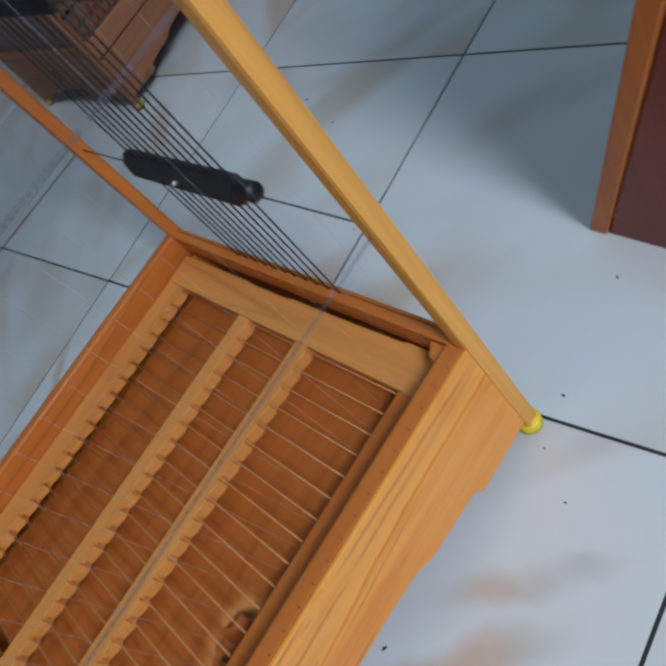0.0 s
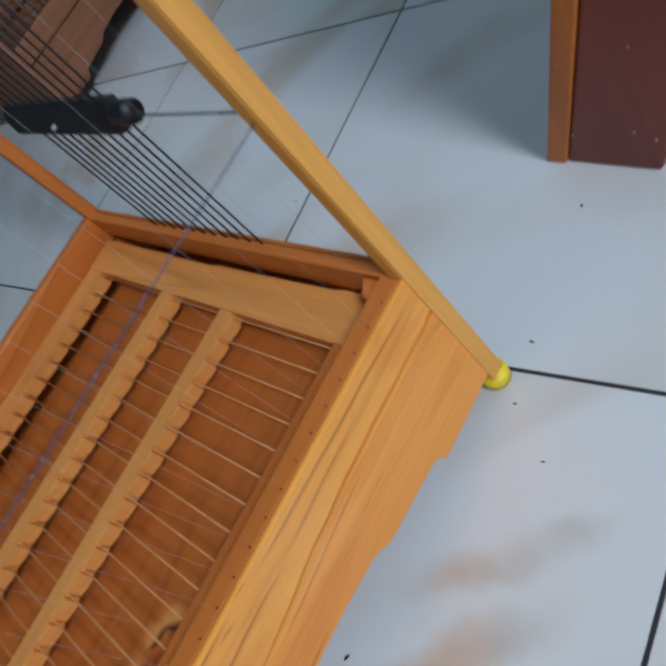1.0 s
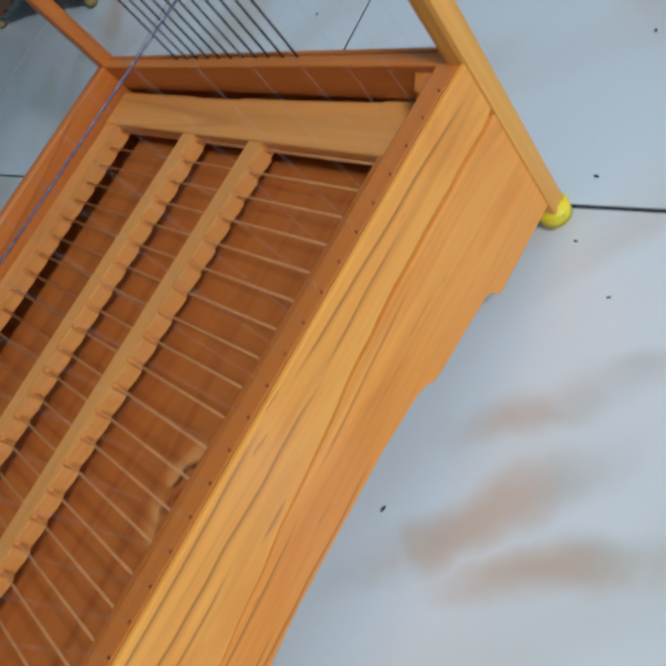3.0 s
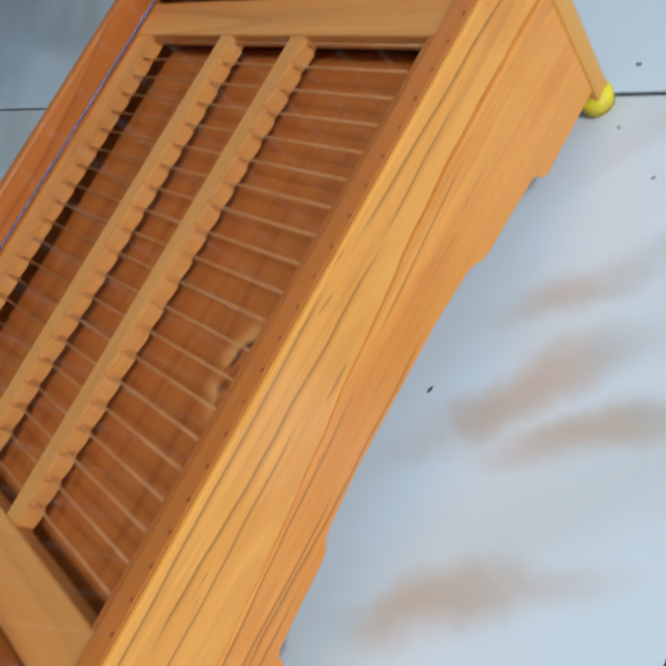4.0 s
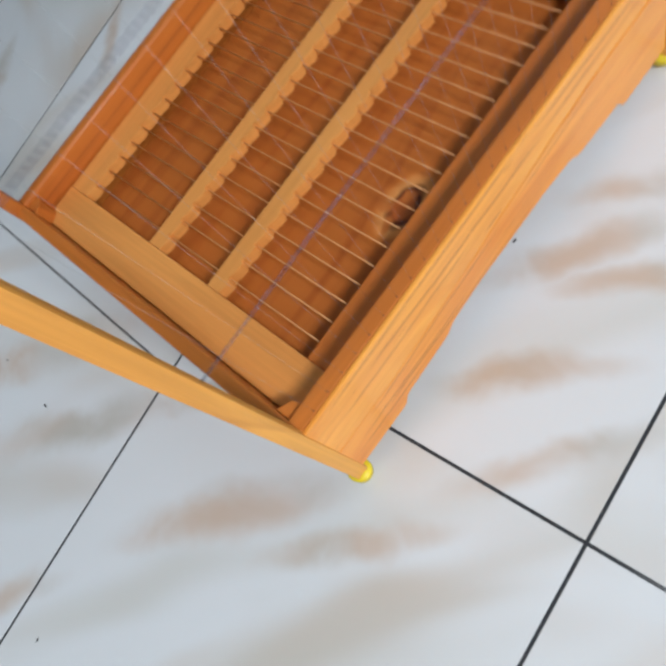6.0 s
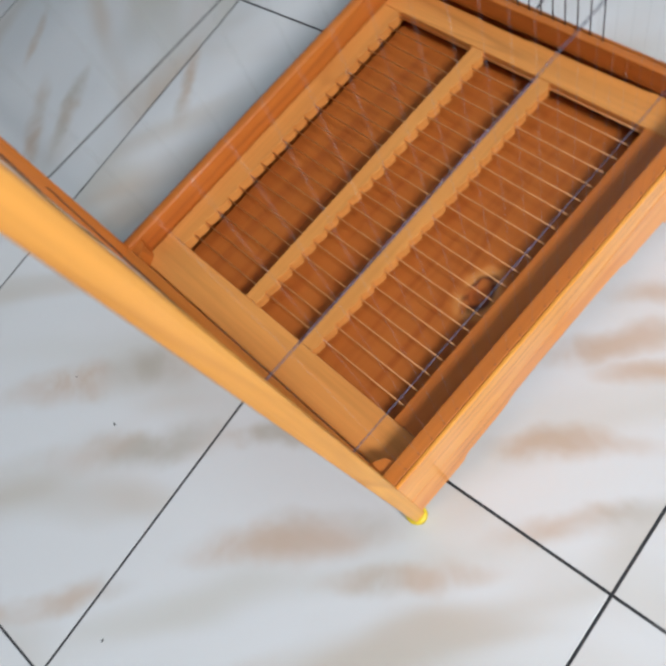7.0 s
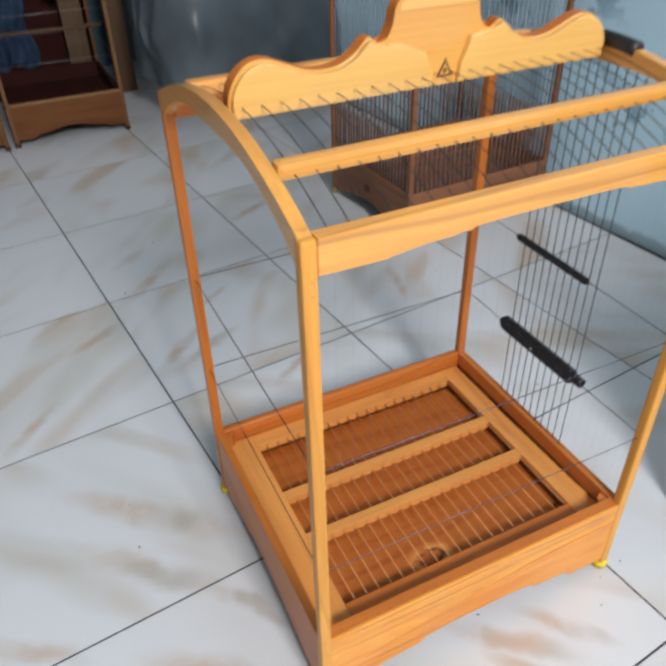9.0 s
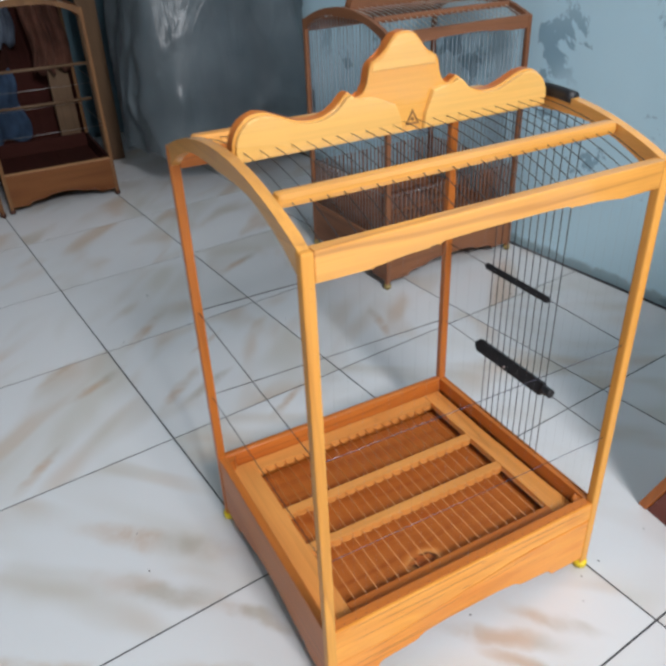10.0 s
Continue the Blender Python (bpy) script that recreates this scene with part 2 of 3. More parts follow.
def tray_wood():
    n = Nodes("reddish_plywood", 0.5, ior=1.3)
    v = n.coords((3.0, 30.0, 30.0))
    a = n.noise(v, 1.0, 3.0, 0.55, 1.1)
    col = n.ramp(a, [(0.25, (0.315, 0.073, 0.012)), (0.55, (0.415, 0.113, 0.019)), (0.8, (0.35, 0.084, 0.014))])
    # one knot with rings about it
    v2 = n.coords((1.0, 1.0, 1.0))
    sub = n.node("ShaderNodeVectorMath")
    sub.operation = "SUBTRACT"
    sub.inputs[1].default_value = (0.188, 0.069, 0.0875)
    n.link(v2, sub.inputs[0])
    sc = n.node("ShaderNodeVectorMath")
    sc.operation = "MULTIPLY"
    sc.inputs[1].default_value = (0.60, 1.0, 0.0)
    n.link(sub.outputs[0], sc.inputs[0])
    ln = n.node("ShaderNodeVectorMath")
    ln.operation = "LENGTH"
    n.link(sc.outputs[0], ln.inputs[0])
    wob = n.node("ShaderNodeMath")
    wob.operation = "MULTIPLY_ADD"
    n.link(n.noise(v2, 52.0, 1.0), wob.inputs[0])
    wob.inputs[1].default_value = 0.011
    n.link(ln.outputs["Value"], wob.inputs[2])
    knot = n.ramp(wob.outputs[0], [(0.0080, (0.34, 0.080, 0.016)), (0.0120, (0.42, 0.10, 0.020)), (0.0136, (0.060, 0.012, 0.006)), (0.0158, (0.075, 0.016, 0.008)), (0.0172, (0.62, 0.26, 0.075)),
                                   (0.0215, (0.60, 0.23, 0.060)), (0.0265, (0.50, 0.135, 0.022))], False)
    # the dark ring is broken into arcs
    arcs = n.ramp(n.noise(v2, 46.0, 1.0), [(0.35, 0.0), (0.46, 1.0)])
    ring = n.mix(arcs, (0.46, 0.13, 0.026), knot)
    near = n.ramp(wob.outputs[0], [(0.0235, 1.0), (0.031, 0.0)])
    n.colour(n.mix(near, col, ring))
    n.bsdf.inputs["Coat Weight"].default_value = 0.0
    n.bsdf.inputs["Coat Roughness"].default_value = 0.2
    return n.mat


plywood = tray_wood()


def plain(name, colour, rough, metal=0.0, spread=0.12, scale=60.0):
    n = Nodes(name, rough, metal)
    v = n.coords()
    f = n.noise(v, scale, 3.0)
    low = tuple(c * (1 - spread) for c in colour)
    high = tuple(min(1.0, c * (1 + spread)) for c in colour)
    n.colour(n.ramp(f, [(0.3, low), (0.7, high)]))
    return n.mat


steel = plain("steel_wire", (0.42, 0.40, 0.38), 0.3, 0.9)
pale_steel = plain("pale_steel_wire", (0.27, 0.31, 0.35), 0.4, 0.4)
front_wire = plain("violet_grey_twisted_wire", (0.15, 0.145, 0.21), 0.22, 0.6)
front_wire.node_tree.nodes["Principled BSDF"].inputs["Alpha"].default_value = 0.6
bright_wire = plain("bright_roof_wire", (0.62, 0.60, 0.56), 0.35, 0.5)
dark_wire = plain("dark_wire", (0.05, 0.045, 0.045), 0.42, 0.6)
brass_wire = plain("brassy_wire", (0.56, 0.25, 0.085), 0.4, 0.1)
nylon = plain("clear_nylon", (0.85, 0.85, 0.85), 0.25, 0.0, 0.05)
nylon.node_tree.nodes["Principled BSDF"].inputs["Alpha"].default_value = 0.075
yellow = plain("yellow_rubber", (0.78, 0.58, 0.015), 0.42)
dull_cap = plain("dull_rubber", (0.30, 0.22, 0.07), 0.6)
black = plain("black_plastic", (0.009, 0.008, 0.010), 0.5, spread=0.4)
nail_metal = plain("dark_nail", (0.06, 0.018, 0.01), 0.5, 0.3)
burnt = plain("burnt_mark", (0.20, 0.085, 0.025), 0.6, spread=0.4)


def worn_grout():
    """Dark grout, rubbed grey along some stretches."""
    n = Nodes("dark_grout", 0.9)
    v = n.coords()
    n.colour(n.ramp(n.noise(v, 1.7, 3.0), [(0.54, (0.024, 0.026, 0.030)), (0.66, (0.17, 0.175, 0.18))]))
    return n.mat


grout = worn_grout()
debris = plain("dark_debris", (0.025, 0.022, 0.02), 0.8)
# for the unseen ceiling; its tone sets the bounce light
ceiling_paint = plain("grey_ceiling_boards", (0.62, 0.61, 0.59), 0.8, spread=0.05, scale=4.0)


# the boldest veins of the tiles near the cage: place on the floor, direction, length
VEINS = ((-0.13, 0.39, -41, 0.26), (-0.15, 0.285, -41, 0.22), (-0.04, 0.17, -55, 0.13), (-0.10, 0.08, -42, 0.22), (-0.33, 0.24, -37, 0.16), (0.10, -0.12, -36, 0.16),
         (0.14, -0.06, -50, 0.15), (0.25, -0.035, -41, 0.17), (0.16, 0.95, 35, 0.11), (0.10, 0.77, 30, 0.14), (0.23, 0.63, 38, 0.13), (-0.05, -0.03, -44, 0.15),
         (-0.11, 0.91, 30, 0.14), (-0.27, 0.68, 50, 0.14), (0.05, 1.09, 48, 0.17), (0.05, 0.80, 43, 0.16), (-0.18, 1.00, 34, 0.12), (0.57, 0.81, 80, 0.14), (0.39, 1.33, 30, 0.16), (0.335, -0.060, -52, 0.13), (0.255, -0.090, -56, 0.13))


def marble_tile():
    n = Nodes("marbled_ceramic", 0.12)
    v = n.coords((1.0, 1.0, 1.0), (0, 0, math.radians(46)), vary=9.0)
    mp = n.node("ShaderNodeMapping")
    mp.inputs["Scale"].default_value = (3.0, 7.0, 1.0)
    n.link(v, mp.inputs["Vector"])
    a = n.noise(mp.outputs[0], 1.0, 1.6, 0.5, 0.45)
    b = n.noise(mp.outputs[0], 0.6, 2.0, 0.5, 0.5)
    warm = n.ramp(a, [(0.49, 0.0), (0.74, 0.7)])
    grey = n.ramp(b, [(0.48, 0.0), (0.70, 1.0)])
    base = n.mix(grey, (0.66, 0.665, 0.675), (0.57, 0.552, 0.515))
    hue = n.ramp(n.noise(v, 3.0, 1.0), [(0.4, (0.47, 0.41, 0.33)), (0.6, (0.53, 0.39, 0.28))])
    col = n.mix(warm, base, hue)
    # bold veins, each a frayed lens with one crisper side
    geo = n.node("ShaderNodeNewGeometry")
    fray = n.node("ShaderNodeTexNoise", Scale=13.0, Detail=3.0, Roughness=0.55)
    n.link(geo.outputs["Position"], fray.inputs["Vector"])
    warp = n.node("ShaderNodeVectorMath")
    warp.operation = "MULTIPLY_ADD"
    n.link(fray.outputs["Color"], warp.inputs[0])
    warp.inputs[1].default_value = (0.04, 0.04, 0.0)
    n.link(geo.outputs["Position"], warp.inputs[2])
    total = None
    for x, y, angle, length in VEINS:
        place = n.node("ShaderNodeMapping")
        place.vector_type = "TEXTURE"
        place.inputs["Location"].default_value = (x + 0.02, y + 0.02, 0.0)
        place.inputs["Rotation"].default_value = (0, 0, math.radians(angle))
        place.inputs["Scale"].default_value = (length * 0.72, length * 0.14, 1.0)
        n.link(warp.outputs[0], place.inputs["Vector"])
        far = n.node("ShaderNodeVectorMath")
        far.operation = "LENGTH"
        n.link(place.outputs[0], far.inputs[0])
        lens = n.ramp(far.outputs["Value"], [(0.15, 1.0), (1.0, 0.0)])
        if total is None:
            total = lens
        else:
            most = n.node("ShaderNodeMath")
            most.operation = "MAXIMUM"
            n.link(total, most.inputs[0])
            n.link(lens, most.inputs[1])
            total = most.outputs[0]
    patchy = n.node("ShaderNodeMath")
    patchy.operation = "MULTIPLY"
    n.link(total, patchy.inputs[0])
    n.link(n.ramp(n.noise(geo.outputs["Position"], 11.0, 3.0, 0.6, 0.6), [(0.30, 0.22), (0.64, 0.70)]), patchy.inputs[1])
    tint = n.ramp(n.noise(geo.outputs["Position"], 6.0, 1.0), [(0.40, (0.40, 0.35, 0.28)), (0.58, (0.50, 0.33, 0.21))])
    n.colour(n.mix(patchy.outputs[0], col, tint))
    n.rough(n.ramp(n.noise(v, 14.0, 3.0), [(0.3, 0.12), (0.75, 0.26)]))
    n.bump(n.noise(v, 9.0, 2.0), 0.04, 0.001)
    return n.mat


ceramic = marble_tile()


def wall_paint():
    n = Nodes("blue_wall_paint", 0.62)
    v = n.coords()
    base = n.ramp(n.noise(v, 1.3, 3.0), [(0.3, (0.50, 0.72, 0.83)), (0.7, (0.58, 0.80, 0.90))])
    spots = n.ramp(n.noise(v, 5.5, 5.0, 0.66, 0.3), [(0.58, 0.0), (0.615, 1.0)])
    few = n.ramp(n.noise(v, 1.9, 2.0), [(0.41, 0.0), (0.55, 1.0)])
    m = n.node("ShaderNodeMath")
    m.operation = "MULTIPLY"
    n.link(spots, m.inputs[0])
    n.link(few, m.inputs[1])
    col = n.mix(m.outputs[0], base, (0.24, 0.39, 0.49))
    pos = n.node("ShaderNodeSeparateXYZ")
    n.link(v, pos.inputs[0])
    level = n.node("ShaderNodeMath")
    level.operation = "MULTIPLY_ADD"
    n.link(n.noise(v, 22.0, 4.0, 0.65), level.inputs[0])
    level.inputs[1].default_value = -0.038
    n.link(pos.outputs["Z"], level.inputs[2])
    mould = n.ramp(level.outputs[0], [(0.0, 0.5), (0.014, 0.0)])
    col = n.mix(mould, col, (0.10, 0.13, 0.13))
    n.colour(col)
    n.bump(n.noise(v, 30.0, 5.0), 0.25, 0.004)
    return n.mat


blue = wall_paint()
# the back wall lies in shade, and that shade is put into this tone
teal = plain("shaded_teal_wall", (0.075, 0.145, 0.18), 0.7, spread=0.15, scale=3.0)
# for the unseen walls; this tone sets the bounce light
dull_blue = plain("dull_blue_wall_paint", (0.46, 0.50, 0.51), 0.7, spread=0.15, scale=3.0)


def plastic_sheet():
    n = Nodes("grey_plastic_sheet", 0.36)
    v = n.coords()
    n.colour(n.ramp(n.noise(v, 4.0, 3.0), [(0.3, (0.075, 0.094, 0.106)), (0.7, (0.120, 0.146, 0.162))]))
    crease = n.noise(n.coords((5.0, 5.0, 2.6), (0.35, 0.4, 0.0)), 1.0, 3.0, 0.55, 1.8)
    n.bump(crease, 0.45, 0.02)
    n.bsdf.inputs["Alpha"].default_value = 0.80
    return n.mat


sheet_mat = plastic_sheet()
cloth = plain("blue_cloth", (0.055, 0.10, 0.18), 0.85, spread=0.3, scale=12.0)
pale_cloth = plain("pale_blue_cloth", (0.24, 0.29, 0.38), 0.85, spread=0.25, scale=12.0)
brown_cloth = plain("reddish_brown_cloth", (0.19, 0.078, 0.052), 0.85, spread=0.3, scale=12.0)


# ---- mesh helpers ----
def mesh_of(name, bm, material, smooth=False):
    me = bpy.data.meshes.new(name)
    bmesh.ops.recalc_face_normals(bm, faces=bm.faces)
    bm.to_mesh(me)
    bm.free()
    me.materials.append(material)
    if smooth:
        for p in me.polygons:
            p.use_smooth = True
    return me


def part(name, bm, material, parent, label="", smooth=False):
    ob = new(name, mesh_of(name, bm, material, smooth))
    ob.parent = parent
    if label:
        tagged(ob, label)
    return ob


def box(x0, x1, y0, y1, z0, z1, bevel=0.0015, bm=None):
    bm = bm or bmesh.new()
    made = bmesh.ops.create_cube(bm, size=1.0)["verts"]
    for v in made:
        v.co = ((x0 + x1) / 2 + v.co.x * (x1 - x0), (y0 + y1) / 2 + v.co.y * (y1 - y0), (z0 + z1) / 2 + v.co.z * (z1 - z0))
    if bevel:
        edges = list({e for v in made for e in v.link_edges})
        bmesh.ops.bevel(bm, geom=edges, offset=bevel, segments=2, profile=0.6, affect="EDGES")
    return bm


def slab(outline, axis, d0, d1, bevel=0.0012):
    """A flat piece with that outline (pairs along the two other axes), from d0 to d1 along the axis."""
    bm = bmesh.new()
    put = {"x": lambda p, d: (d, p[0], p[1]), "y": lambda p, d: (p[0], d, p[1]), "z": lambda p, d: (p[0], p[1], d)}[axis]
    low = [bm.verts.new(put(p, d0)) for p in outline]
    high = [bm.verts.new(put(p, d1)) for p in outline]
    f0, f1 = bm.faces.new(low), bm.faces.new(high[::-1])
    for i in range(len(outline)):
        j = (i + 1) % len(outline)
        bm.faces.new((low[i], high[i], high[j], low[j]))
    if bevel:
        bmesh.ops.bevel(bm, geom=list(set(f0.edges) | set(f1.edges)), offset=bevel, segments=2, profile=0.6, affect="EDGES", clamp_overlap=True)
    return bm


def rod(points, radius, sides=6, bm=None):
    """A round wire along those points."""
    bm = bm or bmesh.new()
    pts = [Vector(p) for p in points]
    rings = []
    for i, p in enumerate(pts):
        way = (pts[min(i + 1, len(pts) - 1)] - pts[max(i - 1, 0)]).normalized()
        side = way.cross(Vector((0.31, 0.17, 0.93)) if abs(way.z) < 0.9 else Vector((1, 0, 0))).normalized()
        up = way.cross(side)
        rings.append([bm.verts.new(p + radius * (math.cos(k * 2 * math.pi / sides) * side + math.sin(k * 2 * math.pi / sides) * up)) for k in range(sides)])
    for a, b in zip(rings, rings[1:]):
        for k in range(sides):
            bm.faces.new((a[k], a[(k + 1) % sides], b[(k + 1) % sides], b[k]))
    bm.faces.new(rings[0])
    bm.faces.new(rings[-1][::-1])
    return bm


def twisted(x0, x1, y, z):
    """Two thin strands wound round each other along x."""
    turns = int((x1 - x0) / 0.007)
    bm = bmesh.new()
    for start in (0.0, math.pi):
        rod([(x0 + (x1 - x0) * k / (turns * 7), y + 0.00032 * math.cos(start + k * 2 * math.pi / 7), z + 0.00032 * math.sin(start + k * 2 * math.pi / 7)) for k in range(turns * 7 + 1)], 0.0003, 5, bm)
    return bm


def smooth_line(points, steps=5):
    """A rounded line through control points."""
    out = []
    n = len(points)
    for i in range(n - 1):
        p0, p1, p2, p3 = (Vector(points[max(0, min(n - 1, k))]) for k in (i - 1, i, i + 1, i + 2))
        for s in range(steps):
            t = s / steps
            q = 0.5 * (2 * p1 + (p2 - p0) * t + (2 * p0 - 5 * p1 + 4 * p2 - p3) * t * t + (3 * p1 - p0 - 3 * p2 + p3) * t ** 3)
            out.append((q.x, q.y))
    out.append(tuple(points[-1]))
    return out


# ---- the room ----
def structure(name, bm, material, label, category, smooth=False):
    ob = new(name, mesh_of(name, bm, material, smooth))
    return tagged(ob, label, category, kind="structure")


floor = structure("floor", box(U0, U1, V0, V1, -0.10, -0.0006, 0), grout, "white marbled ceramic tile floor with dark grout joints", "floor")
floor.matrix_world = ROOM
T = 0.1
bm = bmesh.new()
for c0, c1, h0, h1 in ((V0, -0.55, -0.1, HIGH), (0.55, V1, -0.1, HIGH), (-0.55, 0.55, -0.1, 1.65), (-0.55, 0.55, 2.55, HIGH)):
    box(U1, U1 + T, c0, c1, h0, h1, 0, bm)
wall = structure("wall_east", bm, blue, "light blue painted wall with dark peeling patches", "wall")
wall.matrix_world = ROOM
wall = structure("wall_north", box(U0, U1 + T, V1, V1 + T, -0.1, HIGH, 0), teal, "wall behind the cages, its shade put into a dark teal tone", "wall")
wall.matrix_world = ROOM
# west and south walls and ceiling are unseen, added to hold and bounce light
wall = structure("wall_west", box(U0 - T, U0, V0, V1, -0.1, HIGH, 0), dull_blue, "unseen dull blue wall, added to close the room and bounce light", "wall")
wall.matrix_world = ROOM
bm = bmesh.new()
GAPS = ((-0.56, 0.04, 2.20, 3.00),)
edge = U0
for g0, g1, h0, h1 in GAPS:
    box(edge, g0, V0 - T, V0, -0.1, HIGH, 0, bm)
    box(g0, g1, V0 - T, V0, -0.1, h0, 0, bm)
    box(g0, g1, V0 - T, V0, h1, HIGH, 0, bm)
    edge = g1
box(edge, U1 + T, V0 - T, V0, -0.1, HIGH, 0, bm)
wall = structure("wall_south", bm, dull_blue, "unseen dull blue wall with a high window opening, placed for the light", "wall")
wall.matrix_world = ROOM
top = structure("ceiling", box(U0, U1, V0, V1, HIGH, HIGH + 0.1, 0), ceiling_paint, "unseen grey ceiling, added to bounce light", "ceiling")
top.matrix_world = ROOM

# ---- the bird cages ----
W, D, H = 0.438, 0.376, 0.648      # width, depth and height at the posts
Z_RIM, Z_GRATE, Z_TRAY = 0.138, 0.1125, 0.0875
P = 0.0066                         # half of a post
TIERS = (0.260, 0.409)             # the wires round the posts


def arch_z(y):
    return H + 0.041 * (1 - ((y - D / 2) / (D / 2)) ** 2)


def scallop(length, start, low, step):
    """The lower edge of a decorated board, as points from one end to the other."""
    half = [(0.0, 0.0), (0.058, 0.0), (0.062, 0.06), (0.0645, 0.34), (0.069, 0.44), (0.095, 0.50), (0.118, 0.54), (0.125, 0.60), (0.1295, 0.80), (0.136, 0.90), (0.170, 1.0)]
    k = min(1.0, length / 2 / 0.19)
    left = [(start + d * k, low + step * h) for d, h in half]
    return left + [(start + length - d * k, low + step * h) for d, h in half[::-1]]


def joint_z(x):
    """Height of the joint between the two front boards."""
    pull = min(1.0, max(0.0, (x - 0.05) / 0.30))
    return 0.0755 + 0.0285 * pull * pull * (3 - 2 * pull) + 0.0022 * noise.noise((x * 22.0, 3.1, 0.0)) + 0.0004 * math.sin(x * 160)


def joint_gap(x):
    return 0.0004 + 0.0011 * min(1.0, max(0.0, (x - 0.13) / 0.22))


def crest_outline():
    """The carved ridge board, mirrored about its middle."""
    half = [(0.0, 0.779), (0.011, 0.777), (0.022, 0.766), (0.029, 0.756), (0.040, 0.752), (0.045, 0.744), (0.048, 0.730), (0.055, 0.7185), (0.063, 0.717),
            (0.070, 0.7245), (0.076, 0.722), (0.088, 0.711), (0.106, 0.7035), (0.130, 0.704), (0.152, 0.712), (0.170, 0.7185), (0.186, 0.7175), (0.198, 0.709), (0.2055, 0.697), (0.208, 0.686)]
    line = smooth_line(half, 3)
    top = [(W / 2 - x, z) for x, z in line[::-1]] + [(W / 2 + x, z) for x, z in line[1:]]
    return top + [(W / 2 + 0.208, 0.671), (W / 2 - 0.208, 0.671)]


def build_cage(name, label, wd, inner, wires, tray, bars=False, crest=True, full=False, grate=True, nails=False):
    """An arched bird cage on four posts with a box base; its origin is the front-left foot."""
    cage = new(name)
    tagged(cage, label, "bird cage")
    gx, gy, gz = wd["x"], wd["y"], wd["z"]
    main = wd is gold
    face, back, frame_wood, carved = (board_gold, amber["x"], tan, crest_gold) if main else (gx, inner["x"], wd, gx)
    # posts and their rubber feet
    for x in (0.0, W):
        for y in (0.0, D):
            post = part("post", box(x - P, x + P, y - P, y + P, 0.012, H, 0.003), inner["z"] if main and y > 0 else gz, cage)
            bm = bmesh.new()
            bmesh.ops.create_cone(bm, cap_ends=True, segments=20, radius1=0.0095, radius2=0.0105, depth=0.016, matrix=Matrix.Translation((x, y, 0.0083)))
            bmesh.ops.bevel(bm, geom=[e for e in bm.edges if abs(e.verts[0].co.z - e.verts[1].co.z) < 1e-5], offset=0.003, segments=3, affect="EDGES")
            part("foot_cap", bm, yellow if main else dull_cap if full else nail_metal, post, "yellow rubber foot cap" if main else "dull foot cap", True)
    # base boards
    t = 0.012
    e = P - 0.001
    edge = scallop(W - 2 * e, e, 0.0235, 0.027)
    mid = 0.1045
    for y0, y1, nm in ((-0.005, t - 0.005, "front"), (D + 0.005 - t, D + 0.005, "back")):
        # inner boards of the dark cages carry their shade in the murk tone
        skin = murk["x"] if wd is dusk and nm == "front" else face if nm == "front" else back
        if nm == "front" and main:
            # the joint runs down to the left and closes there
            spots = [e + k * (W - 2 * e) / 36 for k in range(37)]
            below = [(x, joint_z(x) - joint_gap(x)) for x in spots]
            above = [(x, joint_z(x) + joint_gap(x)) for x in spots]
            part("base_board", slab(edge + below[::-1], "y", y0, y1, 0.0006), lower_gold, cage)
            part("base_board", slab(above + [(W - e, Z_RIM), (e, Z_RIM)], "y", y0, -0.0014, 0.0012), skin, cage)
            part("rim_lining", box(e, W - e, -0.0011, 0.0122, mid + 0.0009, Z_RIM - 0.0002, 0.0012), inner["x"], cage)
            # strip added behind the gap; its brown stands in for shade in the joint
            part("joint_filler", slab([(x, z + 0.004) for x, z in above[1:-1]] + [(x, z - 0.003) for x, z in below[-2:0:-1]], "y", -0.0026, 0.0035, 0), brown["x"], cage, "brown strip added behind the boards to darken the open joint")
            continue
        part("base_board", slab(edge + [(W - e, mid - 0.0009), (e, mid - 0.0009)], "y", y0, y1, 0.0009), skin, cage)
        part("base_board", box(e, W - e, y0, y1, mid + 0.0009, Z_RIM, 0.0028), skin, cage, smooth=True)
    edge = scallop(D - 2 * e, e, 0.0235, 0.027)
    for x0, x1 in ((-0.005, t - 0.005), (W + (0.0015 if main else 0.005 - t), W + 0.005)):
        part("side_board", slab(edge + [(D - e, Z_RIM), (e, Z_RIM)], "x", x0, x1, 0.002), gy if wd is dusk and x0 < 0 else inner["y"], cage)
    if wd is dusk:
        part("base_ledge", box(-0.0065, 0.0090, e, D - e, Z_RIM + 0.0005, Z_RIM + 0.0055, 0.001), lit_ledge, cage, "paler ledge on the base, its lit top put into the colour")
    if main:
        # a rebate added below the right lining darkens the slit; blocks are glued into the corners
        part("side_lining", box(W - 0.007, W + 0.0012, e, D - e, Z_GRATE - 0.0005, Z_RIM - 0.0003, 0.001), inner["y"], cage)
        for cx, cy, sx, sy in ((0.0073, 0.0125, 1, 1), (W - 0.0073, 0.0125, -1, 1), (0.0073, D - 0.0073, 1, -1)):
            ends = [(cx, cy), (cx + sx * 0.015, cy), (cx + sx * 0.011, cy + sy * 0.009), (cx, cy + sy * 0.015)]
            part("corner_block", slab(ends, "z", Z_GRATE + 0.0004, Z_RIM - 0.004, 0.001), inner["z"], cage)
    if nails:
        # front bars of thin bright wire, each in a hole of the rim
        hole = bmesh.new()
        bmesh.ops.create_cone(hole, cap_ends=True, segments=8, radius1=0.0005, radius2=0.00045, depth=0.0012, matrix=Matrix.Translation((0, 0.001, Z_RIM + 0.0003)))
